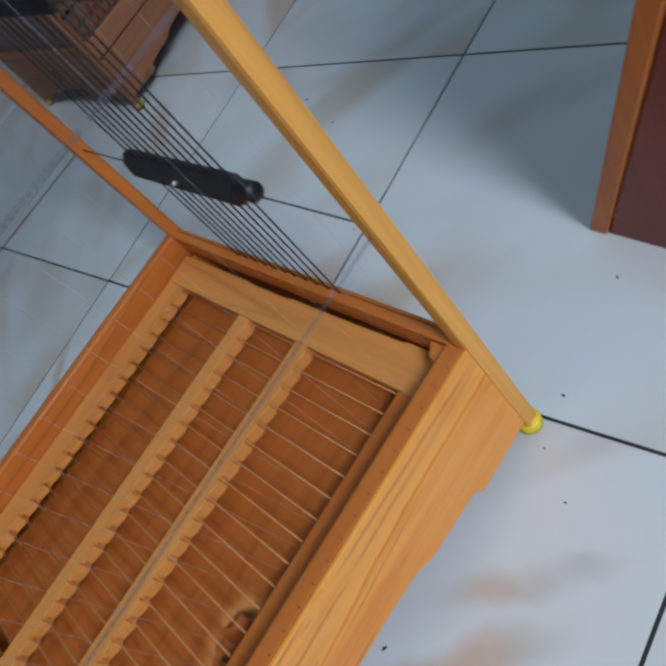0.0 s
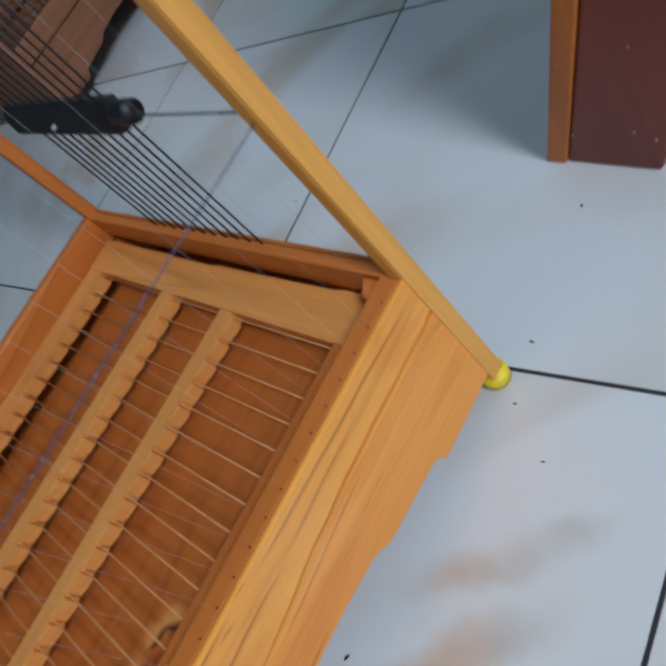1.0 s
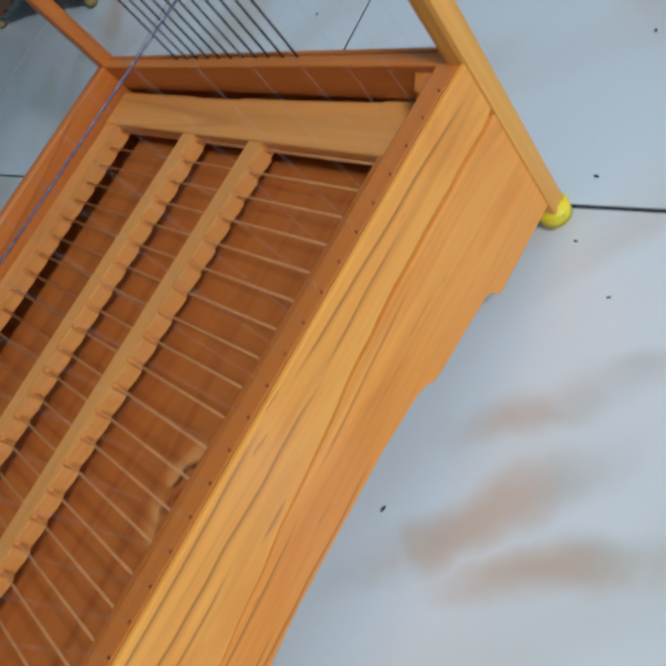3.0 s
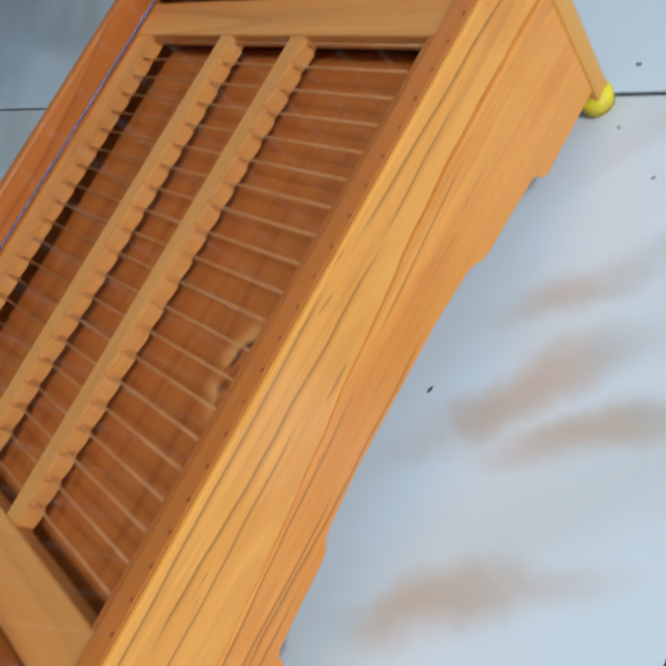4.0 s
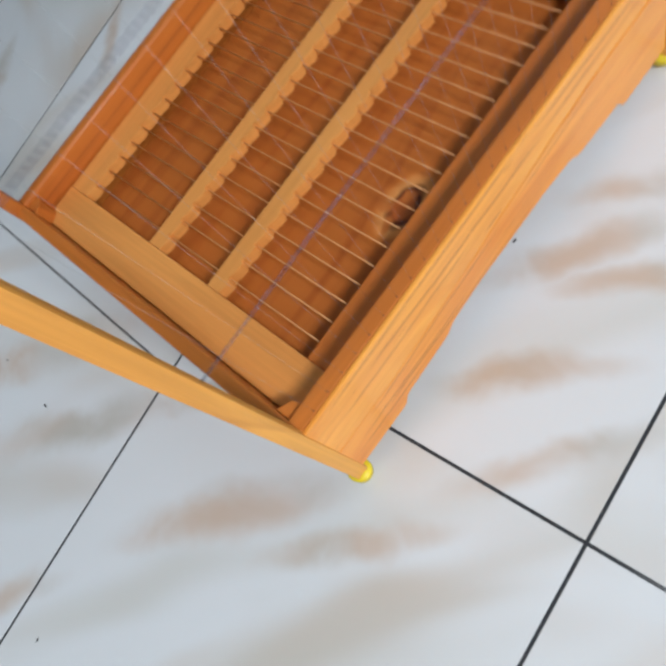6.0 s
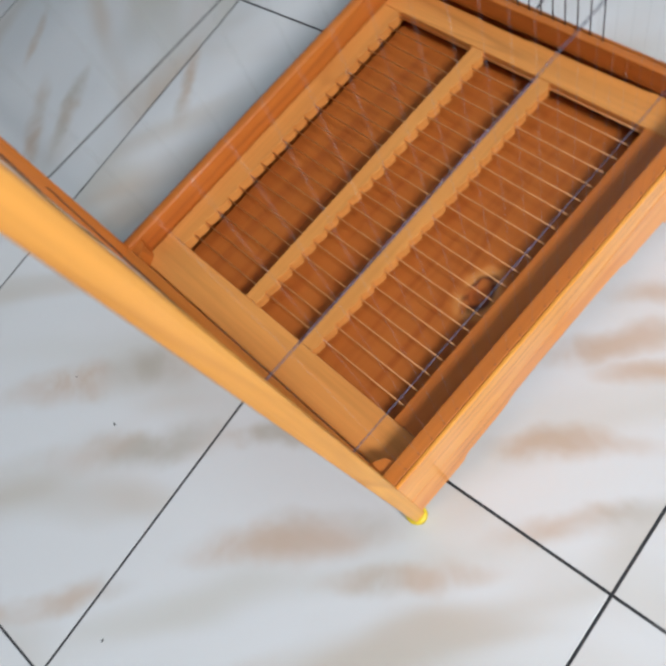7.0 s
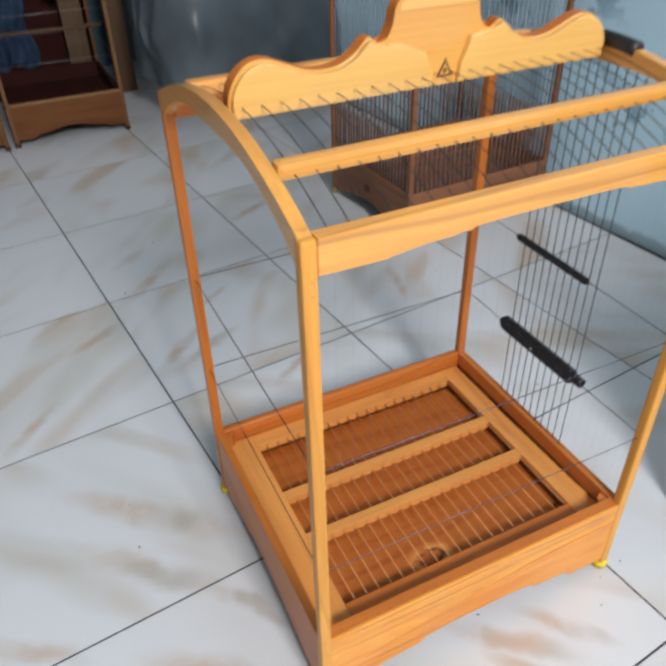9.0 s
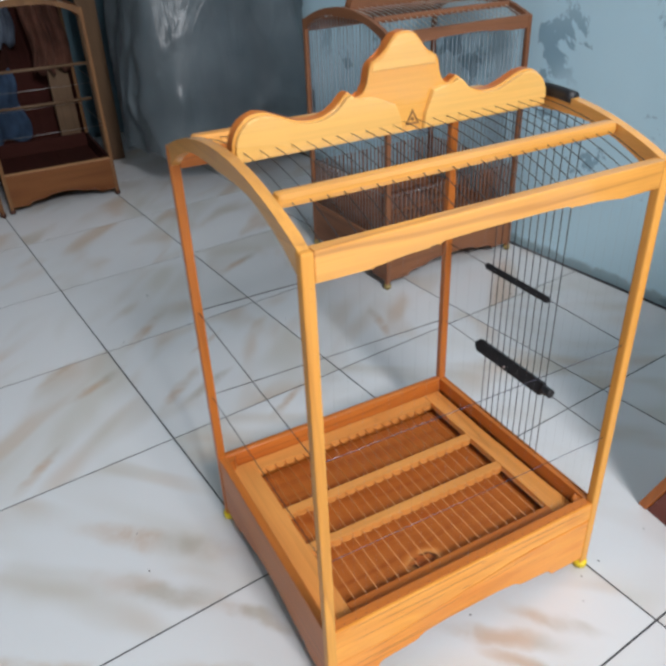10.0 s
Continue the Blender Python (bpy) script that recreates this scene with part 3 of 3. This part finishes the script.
        hole = mesh_of("wire_hole", hole, nail_metal)
        bar = mesh_of("front_bar", rod([(0, 0.001, Z_RIM - 0.004), (0, 0.001, 0.628)], 0.00018, 5), nylon, True)
        for k in range(26):
            for nm, me in (("wire_hole", hole), ("front_bar", bar)):
                ob = new(nm, me)
                ob.parent = cage
                ob.location = (0.0225 + k * 0.01575, 0, 0)
    # tray and grate
    # the main tray stops short so the ends of the openings go dark
    part("tray", box(t - 0.003, 0.402 if main else W - t, t - 0.003, 0.347 if main else D - t, Z_TRAY - 0.006, Z_TRAY, 0), tray, cage)
    if main:
        # unseen panel added to block light from below, past the tray's ends
        part("bottom_panel", box(0.0075, W + 0.001, 0.0075, D - 0.0075, 0.056, 0.060, 0), brown["x"], cage, "thin brown panel added under the tray to keep light out")
    if grate:
        gt = 0.012
        x0, x1, y0, y1 = t - 0.0040, W - t + 0.0007, t - 0.003, D - t + 0.003
        a0, a1, b0, b1 = 0.048, 0.3945, 0.056, 0.340
        part("grate_frame", box(x0, a0, y0, y1, Z_GRATE - gt, Z_GRATE), frame_wood["y"], cage)
        step = [(a1, y0), (x1 + 0.003, y0), (x1 + 0.003, 0.060), (x1, 0.064), (x1, 0.192), (x1 - 0.0030, 0.198), (x1 - 0.0030, 0.250), (x1 - 0.0004, 0.256), (x1 - 0.0004, y1), (a1, y1)]
        part("grate_frame", slab(step, "z", Z_GRATE - gt, Z_GRATE, 0.0012), frame_wood["y"], cage)
        part("grate_frame", box(a0, a1, y0, b0 - 0.012, Z_GRATE - gt, Z_GRATE), inner["x"], cage)
        count = 20
        gap = (a1 - a0) / (count + 0.0)
        for yc, rear in ((0.1520, 0.0090), (0.2325, 0.0090), (b1 + 0.008, y1 - b1 - 0.008)):
            # the front edge of a slat is notched at the wires
            outline = [(a1, yc + rear), (a0, yc + rear)]
            for k in range(count):
                xk = a0 + k * gap
                outline += [(xk + 0.02 * gap, yc - 0.0056), (xk + 0.40 * gap, yc - 0.0072), (xk + 0.74 * gap, yc - 0.0074), (xk + 0.80 * gap, yc - 0.0046), (xk + 0.94 * gap, yc - 0.0046)]
            outline.append((a1, yc - 0.0066))
            part("slat" if rear < 0.0095 else "grate_frame", slab(outline, "z", Z_GRATE - 0.013, Z_GRATE - 0.001, 0.0008), frame_wood["x"], cage)
        mesh = mesh_of("grate_wire", rod([(0, t, Z_GRATE - 0.0055), (0, D - t, Z_GRATE - 0.0055)], 0.00062), brass_wire, True)
        for k in range(count):
            ob = new("grate_wire", mesh)
            ob.parent = cage
            ob.location = (a0 + (k + 0.875) * gap, 0, 0)
    # rails and arches of the roof
    e2 = P
    part("top_rail", slab(scallop(W - 2 * e2, e2, 0.6165, 0.009) + [(W - e2, H), (e2, H)], "y", -0.006, 0.008, 0.002), gx, cage)
    part("top_rail", box(e2, W - e2, D - 0.008, D + 0.006, 0.618, H, 0.002), inner["x"] if main else gx, cage)
    ys = [i * D / 24 for i in range(25)]
    for xa in (0.0, W):
        upper = [(y, arch_z(y)) for y in ys]
        lower = []
        for y in ys[::-1]:
            s = abs(y - D / 2) / (D / 2)
            z = arch_z(y) - 0.019 - 0.003 * math.cos(s * math.pi * 2.0)
            if s > 0.80:
                z = min(z, arch_z(y) - 0.019 - (s - 0.80) * 0.05)
            lower.append((y, z))
        part("roof_arch", slab(upper + lower, "x", xa - 0.0058, xa + 0.0058, 0.0015), gz if wd is dusk else gy, cage)
    part("roof_rail", box(0.007, W - 0.007, 0.064, 0.080, arch_z(0.072) - 0.013, arch_z(0.072) + 0.002, 0.0055), gx, cage)
    yc = D / 2
    if crest:
        board = part("crest", slab(crest_outline(), "y", yc - 0.0035, yc + 0.009, 0.0015), inner["x"] if main else gx, cage, "carved crest board with scrolled outline")
        part("crest_face", slab(crest_outline(), "y", yc - 0.0060, yc - 0.0037, 0.0012), crest_core if main else gx, board)
        # raised wings on the face, and the cap of the crown
        wing = [(0.052, 0.7175), (0.063, 0.7155), (0.070, 0.7225), (0.076, 0.7200), (0.088, 0.7092), (0.106, 0.7018), (0.130, 0.7022), (0.152, 0.7100), (0.170, 0.7165),
                (0.185, 0.7155), (0.1965, 0.7072), (0.2035, 0.696), (0.2055, 0.685)]
        for side, gap in ((-1, -0.005), (1, 0.024)):
            pts = [(W / 2 + side * x, z) for x, z in smooth_line(wing, 3)]
            pts += [(W / 2 + side * 0.2055, 0.673), (W / 2 + gap, 0.673), (W / 2 + gap + side * 0.002, 0.690), (W / 2 + gap + side * 0.009, 0.705), (W / 2 + side * 0.036, 0.7145), (W / 2 + side * 0.046, 0.7172)]
            part("crest_wing", slab(pts, "y", yc - 0.0125, yc - 0.0055, 0.0028), carved, board)
        crown = [(0.0, 0.7765), (0.0105, 0.7745), (0.021, 0.764), (0.028, 0.7540), (0.039, 0.7500), (0.041, 0.742)]
        line = smooth_line(crown, 3)
        pts = [(W / 2 - x, z) for x, z in line[::-1]] + [(W / 2 + x, z) for x, z in line[1:]]
        part("crown_cap", slab(pts, "y", yc - 0.0069, yc - 0.0058, 0.0010), carved, board)
        if main:
            mark = bmesh.new()
            tri = [Vector((W / 2 + 0.002, 0, 0.6785)), Vector((W / 2 + 0.021, 0, 0.6785)), Vector((W / 2 + 0.0115, 0, 0.696))]
            hub = (tri[0] + tri[1] + tri[2]) / 3
            for p, q in zip(tri, tri[1:] + tri[:1]):
                ends = [p, q, hub.lerp(q, 0.62), hub.lerp(p, 0.62)]
                low = [mark.verts.new((v.x, yc - 0.0066, v.z)) for v in ends]
                high = [mark.verts.new((v.x, yc - 0.0055, v.z)) for v in ends]
                mark.faces.new(low)
                mark.faces.new(high[::-1])
                for k in range(4):
                    mark.faces.new((low[k], high[k], high[(k + 1) % 4], low[(k + 1) % 4]))
            bmesh.ops.create_cone(mark, cap_ends=True, segments=12, radius1=0.0024, radius2=0.0024, depth=0.0012, matrix=Matrix.Translation((hub.x, yc - 0.0061, hub.z)) @ Matrix.Rotation(math.radians(90), 4, "X"))
            part("burnt_mark", mark, burnt, board, "dark burnt maker's mark")
    else:
        part("roof_rail", box(0.007, W - 0.007, yc - 0.008, yc + 0.008, arch_z(yc) - 0.014, arch_z(yc) + 0.001, 0.003), gx, cage)
    part("roof_rail", box(0.007, W - 0.007, D - 0.080, D - 0.064, arch_z(0.072) - 0.013, arch_z(0.072) + 0.002, 0.0035), gx, cage)
    # roof wires
    count = 23
    curve = [(0, y, arch_z(y) - 0.0055) for y in (0.0, 0.02, 0.04, 0.06, 0.085, 0.11, 0.135, 0.16)]
    curve += [(0, yc, arch_z(yc) - 0.0055)] + [(x, D - y, z) for x, y, z in curve[::-1]]
    mesh = mesh_of("roof_wire", rod(curve, 0.0005 if main else 0.0011), bright_wire if full else wires, True)
    for k in range(count):
        ob = new("roof_wire", mesh)
        ob.parent = cage
        ob.location = (0.012 + (k + 0.5) * (W - 0.024) / count, 0, 0)
    # wires round the posts
    for z in TIERS:
        for y in (0.0, D):
            if main and y == 0.0:
                part("tier_wire", twisted(0.0, W, y, z), front_wire, cage, "thin violet-grey twisted wire", smooth=True)
            else:
                part("tier_wire", rod([(0, y, z), (W, y, z)], 0.0006), wires, cage, smooth=True)
        for x in (0.0, W):
            part("tier_wire", rod([(x, 0, z), (x, D, z)], 0.0006), wires, cage, smooth=True)
    if bars or full:
        ystart, ycount, ystep = (0.121, 11, 0.0137) if not full else (0.016, 25, 0.0143)
        for xs in ((W,) if not full else (0.0, W)):
            for k in range(ycount):
                y = ystart + k * ystep
                part("bar_wire", rod([(xs, y, Z_RIM - 0.01), (xs, y, arch_z(y) - 0.017)], 0.0007 if main else 0.0008), wires, cage, smooth=True)
    if full:
        # stout brown bars round the lower part
        stake = mesh_of("lower_bar", rod([(0, 0, Z_RIM - 0.006), (0, 0, TIERS[0] + 0.004)], 0.0022), gz, True)
        places = [(0.018 + k * 0.0143, y) for k in range(29) for y in (0.004, D - 0.004)] + [(x, 0.016 + k * 0.0143) for k in range(25) for x in (0.004, W - 0.004)]
        for x, y in places:
            ob = new("lower_bar", stake)
            ob.parent = cage
            ob.location = (x, y, 0)
        for ys_ in (0.0, D):
            for k in range(29):
                x = 0.018 + k * 0.0143
                part("bar_wire", rod([(x, ys_, Z_RIM - 0.01), (x, ys_, 0.625)], 0.0008), wires, cage, smooth=True)
    return cage


cage = build_cage("bird_cage", "unfinished golden varnished wooden bird cage with a carved crest", gold, amber, dark_wire, plywood, bars=True, nails=True)


def strip(y0, y1, z, tall, thick, lean):
    """A flat black strip with cut corners, threaded on a tier wire."""
    c = min(0.008, tall * 0.45)
    out = [(y0, -tall / 2 + c), (y0 + c, -tall / 2), (y1 - c, -tall / 2), (y1, -tall / 2 + c), (y1, tall / 2 - c), (y1 - c, tall / 2), (y0 + c, tall / 2), (y0, tall / 2 - c)]
    bm = slab(out, "x", -thick / 2, thick / 2, 0.0012)
    bmesh.ops.transform(bm, matrix=Matrix.Translation((W, 0, z)) @ Matrix.Rotation(lean, 4, "Y"), verts=bm.verts)
    return bm


holder = part("wire_holder", strip(0.118, 0.282, 0.261, 0.021, 0.008, math.radians(22)), black, cage, "black plastic strip threaded with wires")
part("wire_holder", strip(0.134, 0.276, 0.408, 0.010, 0.004, math.radians(22)), black, cage, "thin black plastic strip threaded with wires")
bm = rod([(W + 0.001, 0.108, 0.262), (W + 0.001, 0.111, 0.262), (W + 0.001, 0.122, 0.262), (W + 0.001, 0.125, 0.262)], 0.0070, 14)
part("knob", bm, black, holder, "round black knob end", True)
part("rivet", rod([(W - 0.0085, 0.205, 0.258), (W - 0.003, 0.205, 0.258)], 0.0016, 8), steel, holder, "small bright rivet")
for z in (0.602, 0.614):
    part("nail", rod([(0.001, -P - 0.0004, z), (0.001, -P + 0.002, z)], 0.0004, 8), nail_metal, cage)
grip = [(W - 0.001, y, arch_z(y) - 0.0005) for y in (0.140, 0.150, 0.160, 0.170, 0.180, 0.190)]
part("grip", rod(grip, 0.0080, 12), black, cage, "black rubber grip on the arch", True)

# the brown cage in the corner by the blue wall
cage2 = build_cage("bird_cage", "finished brown wooden bird cage with steel bars beside the blue wall", brown, brown, pale_steel, plain("pinkish_tray", (0.26, 0.13, 0.10), 0.6), full=True)
cage2.matrix_world = pose(0.680, 0.946, 0, 0, 0, 3.5)
# the round hole is a dark disc on the board, its depth put into the colour
bm = bmesh.new()
bmesh.ops.create_cone(bm, cap_ends=True, segments=20, radius1=0.011, radius2=0.011, depth=0.003, matrix=Matrix.Translation((-0.0062, 0.19, 0.085)) @ Matrix.Rotation(math.radians(90), 4, "Y"))
part("hole_plug", bm, nail_metal, cage2, "dark disc standing in for the shade of a round hole")

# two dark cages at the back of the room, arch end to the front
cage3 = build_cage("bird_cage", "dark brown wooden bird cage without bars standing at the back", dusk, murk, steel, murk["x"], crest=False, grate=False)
for x, z in ((0.03, 0.47), (0.14, 0.33)):
    part("perch", rod([(x, 0.0, z), (x, D, z)], 0.005, 10), pale, cage3, "pale wooden perch rod", True)
cage3.matrix_world = pose(0.232, 2.152, 0, 0, 0, 90)
copy_thing(cage3, pose(-0.178, 2.135, 0, 0, 0, 92))

# ---- loose things ----
# the plastic sheet hung over a stack behind
def draped_sheet():
    bm = bmesh.new()
    rows, cols = 60, 180
    ring = []
    for i in range(rows + 1):
        s = i / rows
        line = []
        for j in range(cols):
            a = 2 * math.pi * j / cols
            c, sn = math.cos(a), math.sin(a)
            low = 0.13 - 0.09 * max(0.0, c) + 0.05 * noise.noise((2.6 * c, 2.6 * sn, 5.0))
            z = 1.60 + (low - 1.60) * s
            fold = 1.3 * noise.noise((2.0 * c + 1.5 * s, 2.0 * sn, 3.0 * s)) + 0.5 * noise.noise((3.5 * c + 4 - 2.0 * s, 3.5 * sn, 6.0 * s))
            # a few sharp diagonal creases
            fold += 4.5 * max(0.0, 0.10 - abs(noise.noise((2.4 * c + 7 + 4.0 * s, 2.4 * sn, 3.5 * s)))) + 3.5 * max(0.0, 0.08 - abs(noise.noise((3.0 * c + 2 - 5.0 * s, 3.0 * sn, 2.0 * s))))
            k = min(1.0, s / 0.2) ** 0.5 * (0.62 + 0.38 * s)
            out = 0.030 * fold * (0.3 + 0.7 * s)
            sq = (abs(c) ** 4 + abs(sn) ** 4) ** -0.25
            line.append(bm.verts.new(((0.375 * k + out) * c * sq, (0.26 * k + out) * sn * sq, z)))
        ring.append(line)
    for a, b in zip(ring, ring[1:]):
        for j in range(cols):
            bm.faces.new((a[j], a[(j + 1) % cols], b[(j + 1) % cols], b[j]))
    bm.faces.new(ring[0])
    return bm


# added to carry the sheet; its shaded wood makes the dark underneath
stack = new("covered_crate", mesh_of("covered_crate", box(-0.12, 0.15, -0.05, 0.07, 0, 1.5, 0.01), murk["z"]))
tagged(stack, "wooden crate added under the grey plastic sheet, its wood in a shaded tone", "crate")
stack.matrix_world = pose(0.80, 2.27, 0, 0, 0, 6)
sheet = new("plastic_sheet", mesh_of("plastic_sheet", draped_sheet(), sheet_mat, True))
tagged(sheet, "grey translucent plastic sheet draped in folds over a crate", "plastic sheet")
sheet.matrix_world = pose(0.705, 2.25, 0, 0, 0, 6)

# planks and a cloth behind the dark cage
plank = new("plank", mesh_of("plank", box(-0.040, 0.040, -0.01, 0.01, 0, 1.25, 0.002), pale))
tagged(plank, "pale raw plank standing behind the dark cage", "plank", "raw planks")
plank.matrix_world = pose(0.175, 2.625, 0, 0, 0, 4)
copy_thing(plank, pose(0.330, 2.60, 0, 0, 0, 12))


def hanging_cloth(wide, tall):
    """A cloth in soft folds, hanging down from its origin."""
    bm = bmesh.new()
    rows, cols = 14, 22
    grid = [[bm.verts.new((wide * (0.86 + 0.14 * r / rows) * (c / cols - 0.5) + 0.01 * math.sin(r * 0.7), 0.018 * math.sin(c * 1.25 + 0.2 * r) + 0.01 * math.sin(c * 0.5), -tall * r / rows + 0.012 * math.sin(c * 0.9))) for c in range(cols + 1)] for r in range(rows + 1)]
    for r in range(rows):
        for c in range(cols):
            bm.faces.new((grid[r][c], grid[r][c + 1], grid[r + 1][c + 1], grid[r + 1][c]))
    bmesh.ops.solidify(bm, geom=bm.faces[:], thickness=0.003)
    return bm


# added cupboard: a backing whose tone holds the dark behind the cages
cupboard = new("cupboard")
tagged(cupboard, "dark maroon wooden cupboard added as a dark backing behind the cages", "cupboard")
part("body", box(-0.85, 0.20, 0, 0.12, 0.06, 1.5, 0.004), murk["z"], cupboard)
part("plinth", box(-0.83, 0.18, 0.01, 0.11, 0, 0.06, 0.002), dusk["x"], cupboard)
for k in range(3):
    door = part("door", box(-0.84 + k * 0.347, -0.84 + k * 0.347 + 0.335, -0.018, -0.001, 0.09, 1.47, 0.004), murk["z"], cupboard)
cupboard.matrix_world = pose(0.05, 2.72, 0, 0, 0, 6)

for x, z, wide, tall, skin, label in ((-0.115, 0.400, 0.28, 0.27, cloth, "blue cloth hanging in folds before the dark cupboard"), (-0.01, 0.86, 0.12, 0.37, pale_cloth, "pale blue-white cloth hanging before the dark cupboard"),
                                      (0.155, 0.84, 0.14, 0.45, brown_cloth, "reddish brown cloth hanging before the dark cupboard")):
    towel = new("hanging_cloth", mesh_of("hanging_cloth", hanging_cloth(wide, tall), skin, True))
    tagged(towel, label, "cloth", "hanging cloths")
    towel.matrix_world = pose(x, 2.655 if skin is not brown_cloth else 2.578, z, 0, 0, 6)

# a deep wooden panel box that leans forward by the wall
panel = new("panel_box")
tagged(panel, "maroon wooden panel box with an orange edge strip, leaning", "wooden box")
def splayed(bm):
    """Leans a piece forward while its foot stays flat."""
    for v in bm.verts:
        v.co.y -= 0.40 * v.co.z
    return bm


part("body", splayed(box(0, 0.50, -0.090, -0.0175, 0, 0.75, 0.003)), maroon, panel)
part("edge_strip", splayed(box(-0.002, 0.50, -0.0170, 0, 0, 0.75, 0.002)), amber["z"], panel, "orange varnished edge strip")
rng = random.Random(23)
chipped = plain("chipped_white_paint", (0.55, 0.45, 0.40), 0.7)
for k in range(22):
    z, y, r = rng.uniform(0.02, 0.5), rng.uniform(-0.088, -0.004), rng.uniform(0.0008, 0.0022)
    at = Matrix.Translation((-0.0022 if y > -0.0175 else -0.0002, y - 0.40 * z, z)) @ Matrix.Rotation(rng.uniform(0, 3), 4, "X") @ Matrix.Diagonal((0.12, 1.0, 0.5, 1.0))
    bm = bmesh.new()
    bmesh.ops.create_icosphere(bm, subdivisions=1, radius=r, matrix=at)
    part("paint_chip", bm, chipped, panel, "pale chip of paint")
panel.matrix_world = pose(0.622, 0.046, 0.0, 0, 0, -4)

# ---- floor tiles and small debris ----
half = TILE / 2 - 0.0015
tile_mesh = mesh_of("tile", box(-half, half, -half, half, -0.008, 0.0, 0.0004), ceramic)
i0, i1 = math.floor(U0 / TILE), math.ceil(U1 / TILE)
j0, j1 = math.floor(V0 / TILE), math.ceil(V1 / TILE)


lay = random.Random(5)


def cut_tile(u0, u1, v0, v1):
    return mesh_of("tile", box(u0, u1, v0, v1, -0.008, 0.0, 0.0004), ceramic)


for i in range(i0, i1):
    for j in range(j0, j1):
        u0, u1, v0, v1 = i * TILE, (i + 1) * TILE, j * TILE, (j + 1) * TILE
        cu, cv = (u0 + u1) / 2, (v0 + v1) / 2
        if u0 < U0 or u1 > U1 or v0 < V0 or v1 > V1:
            c0, c1, d0, d1 = max(u0, U0) - cu + 0.0013, min(u1, U1) - cu - 0.0013, max(v0, V0) - cv + 0.0013, min(v1, V1) - cv - 0.0013
            if c1 - c0 < 0.01 or d1 - d0 < 0.01:
                continue
            ob = new("tile", cut_tile(c0, c1, d0, d1))
        else:
            ob = new("tile", tile_mesh)
            ob.rotation_euler.z = (math.pi / 2 if j >= 2 else 0.0) + math.pi * lay.randrange(2)
        ob.parent = floor
        ob.location = (cu, cv, 0)

bm = bmesh.new()
rng = random.Random(11)
FLECKS = ((-0.156, 0.332, 0.0045), (-0.152, 0.420, 0.0028), (0.235, 0.012, 0.004), (0.470, -0.010, 0.0035), (0.425, -0.018, 0.0025), (0.395, -0.052, 0.0025),
          (0.582, 0.001, 0.003), (0.60, -0.11, 0.005), (-0.02, -0.30, 0.003), (0.70, 0.45, 0.003), (0.62, 0.36, 0.004), (0.56, 0.30, 0.003))
for x, y, r in FLECKS:
    r *= 0.45
    m = Matrix.Translation((x, y, r * 0.3)) @ Matrix.Rotation(rng.uniform(0, 3.1), 4, "Z") @ Matrix.Diagonal((1.5, 0.6, 0.4, 1))
    bmesh.ops.create_icosphere(bm, subdivisions=1, radius=r, matrix=m)
for k in range(14):
    r = rng.uniform(0.001, 0.0025)
    m = Matrix.Translation((rng.uniform(-0.7, 1.0), rng.uniform(-0.3, 1.3), r * 0.3)) @ Matrix.Rotation(rng.uniform(0, 3.1), 4, "Z") @ Matrix.Diagonal((1.6, 0.7, 0.4, 1))
    bmesh.ops.create_icosphere(bm, subdivisions=1, radius=r, matrix=m)
fl = new("floor_debris", mesh_of("floor_debris", bm, debris))
tagged(fl, "tiny dark flecks of debris scattered on the tiles", "debris", kind="stuff")
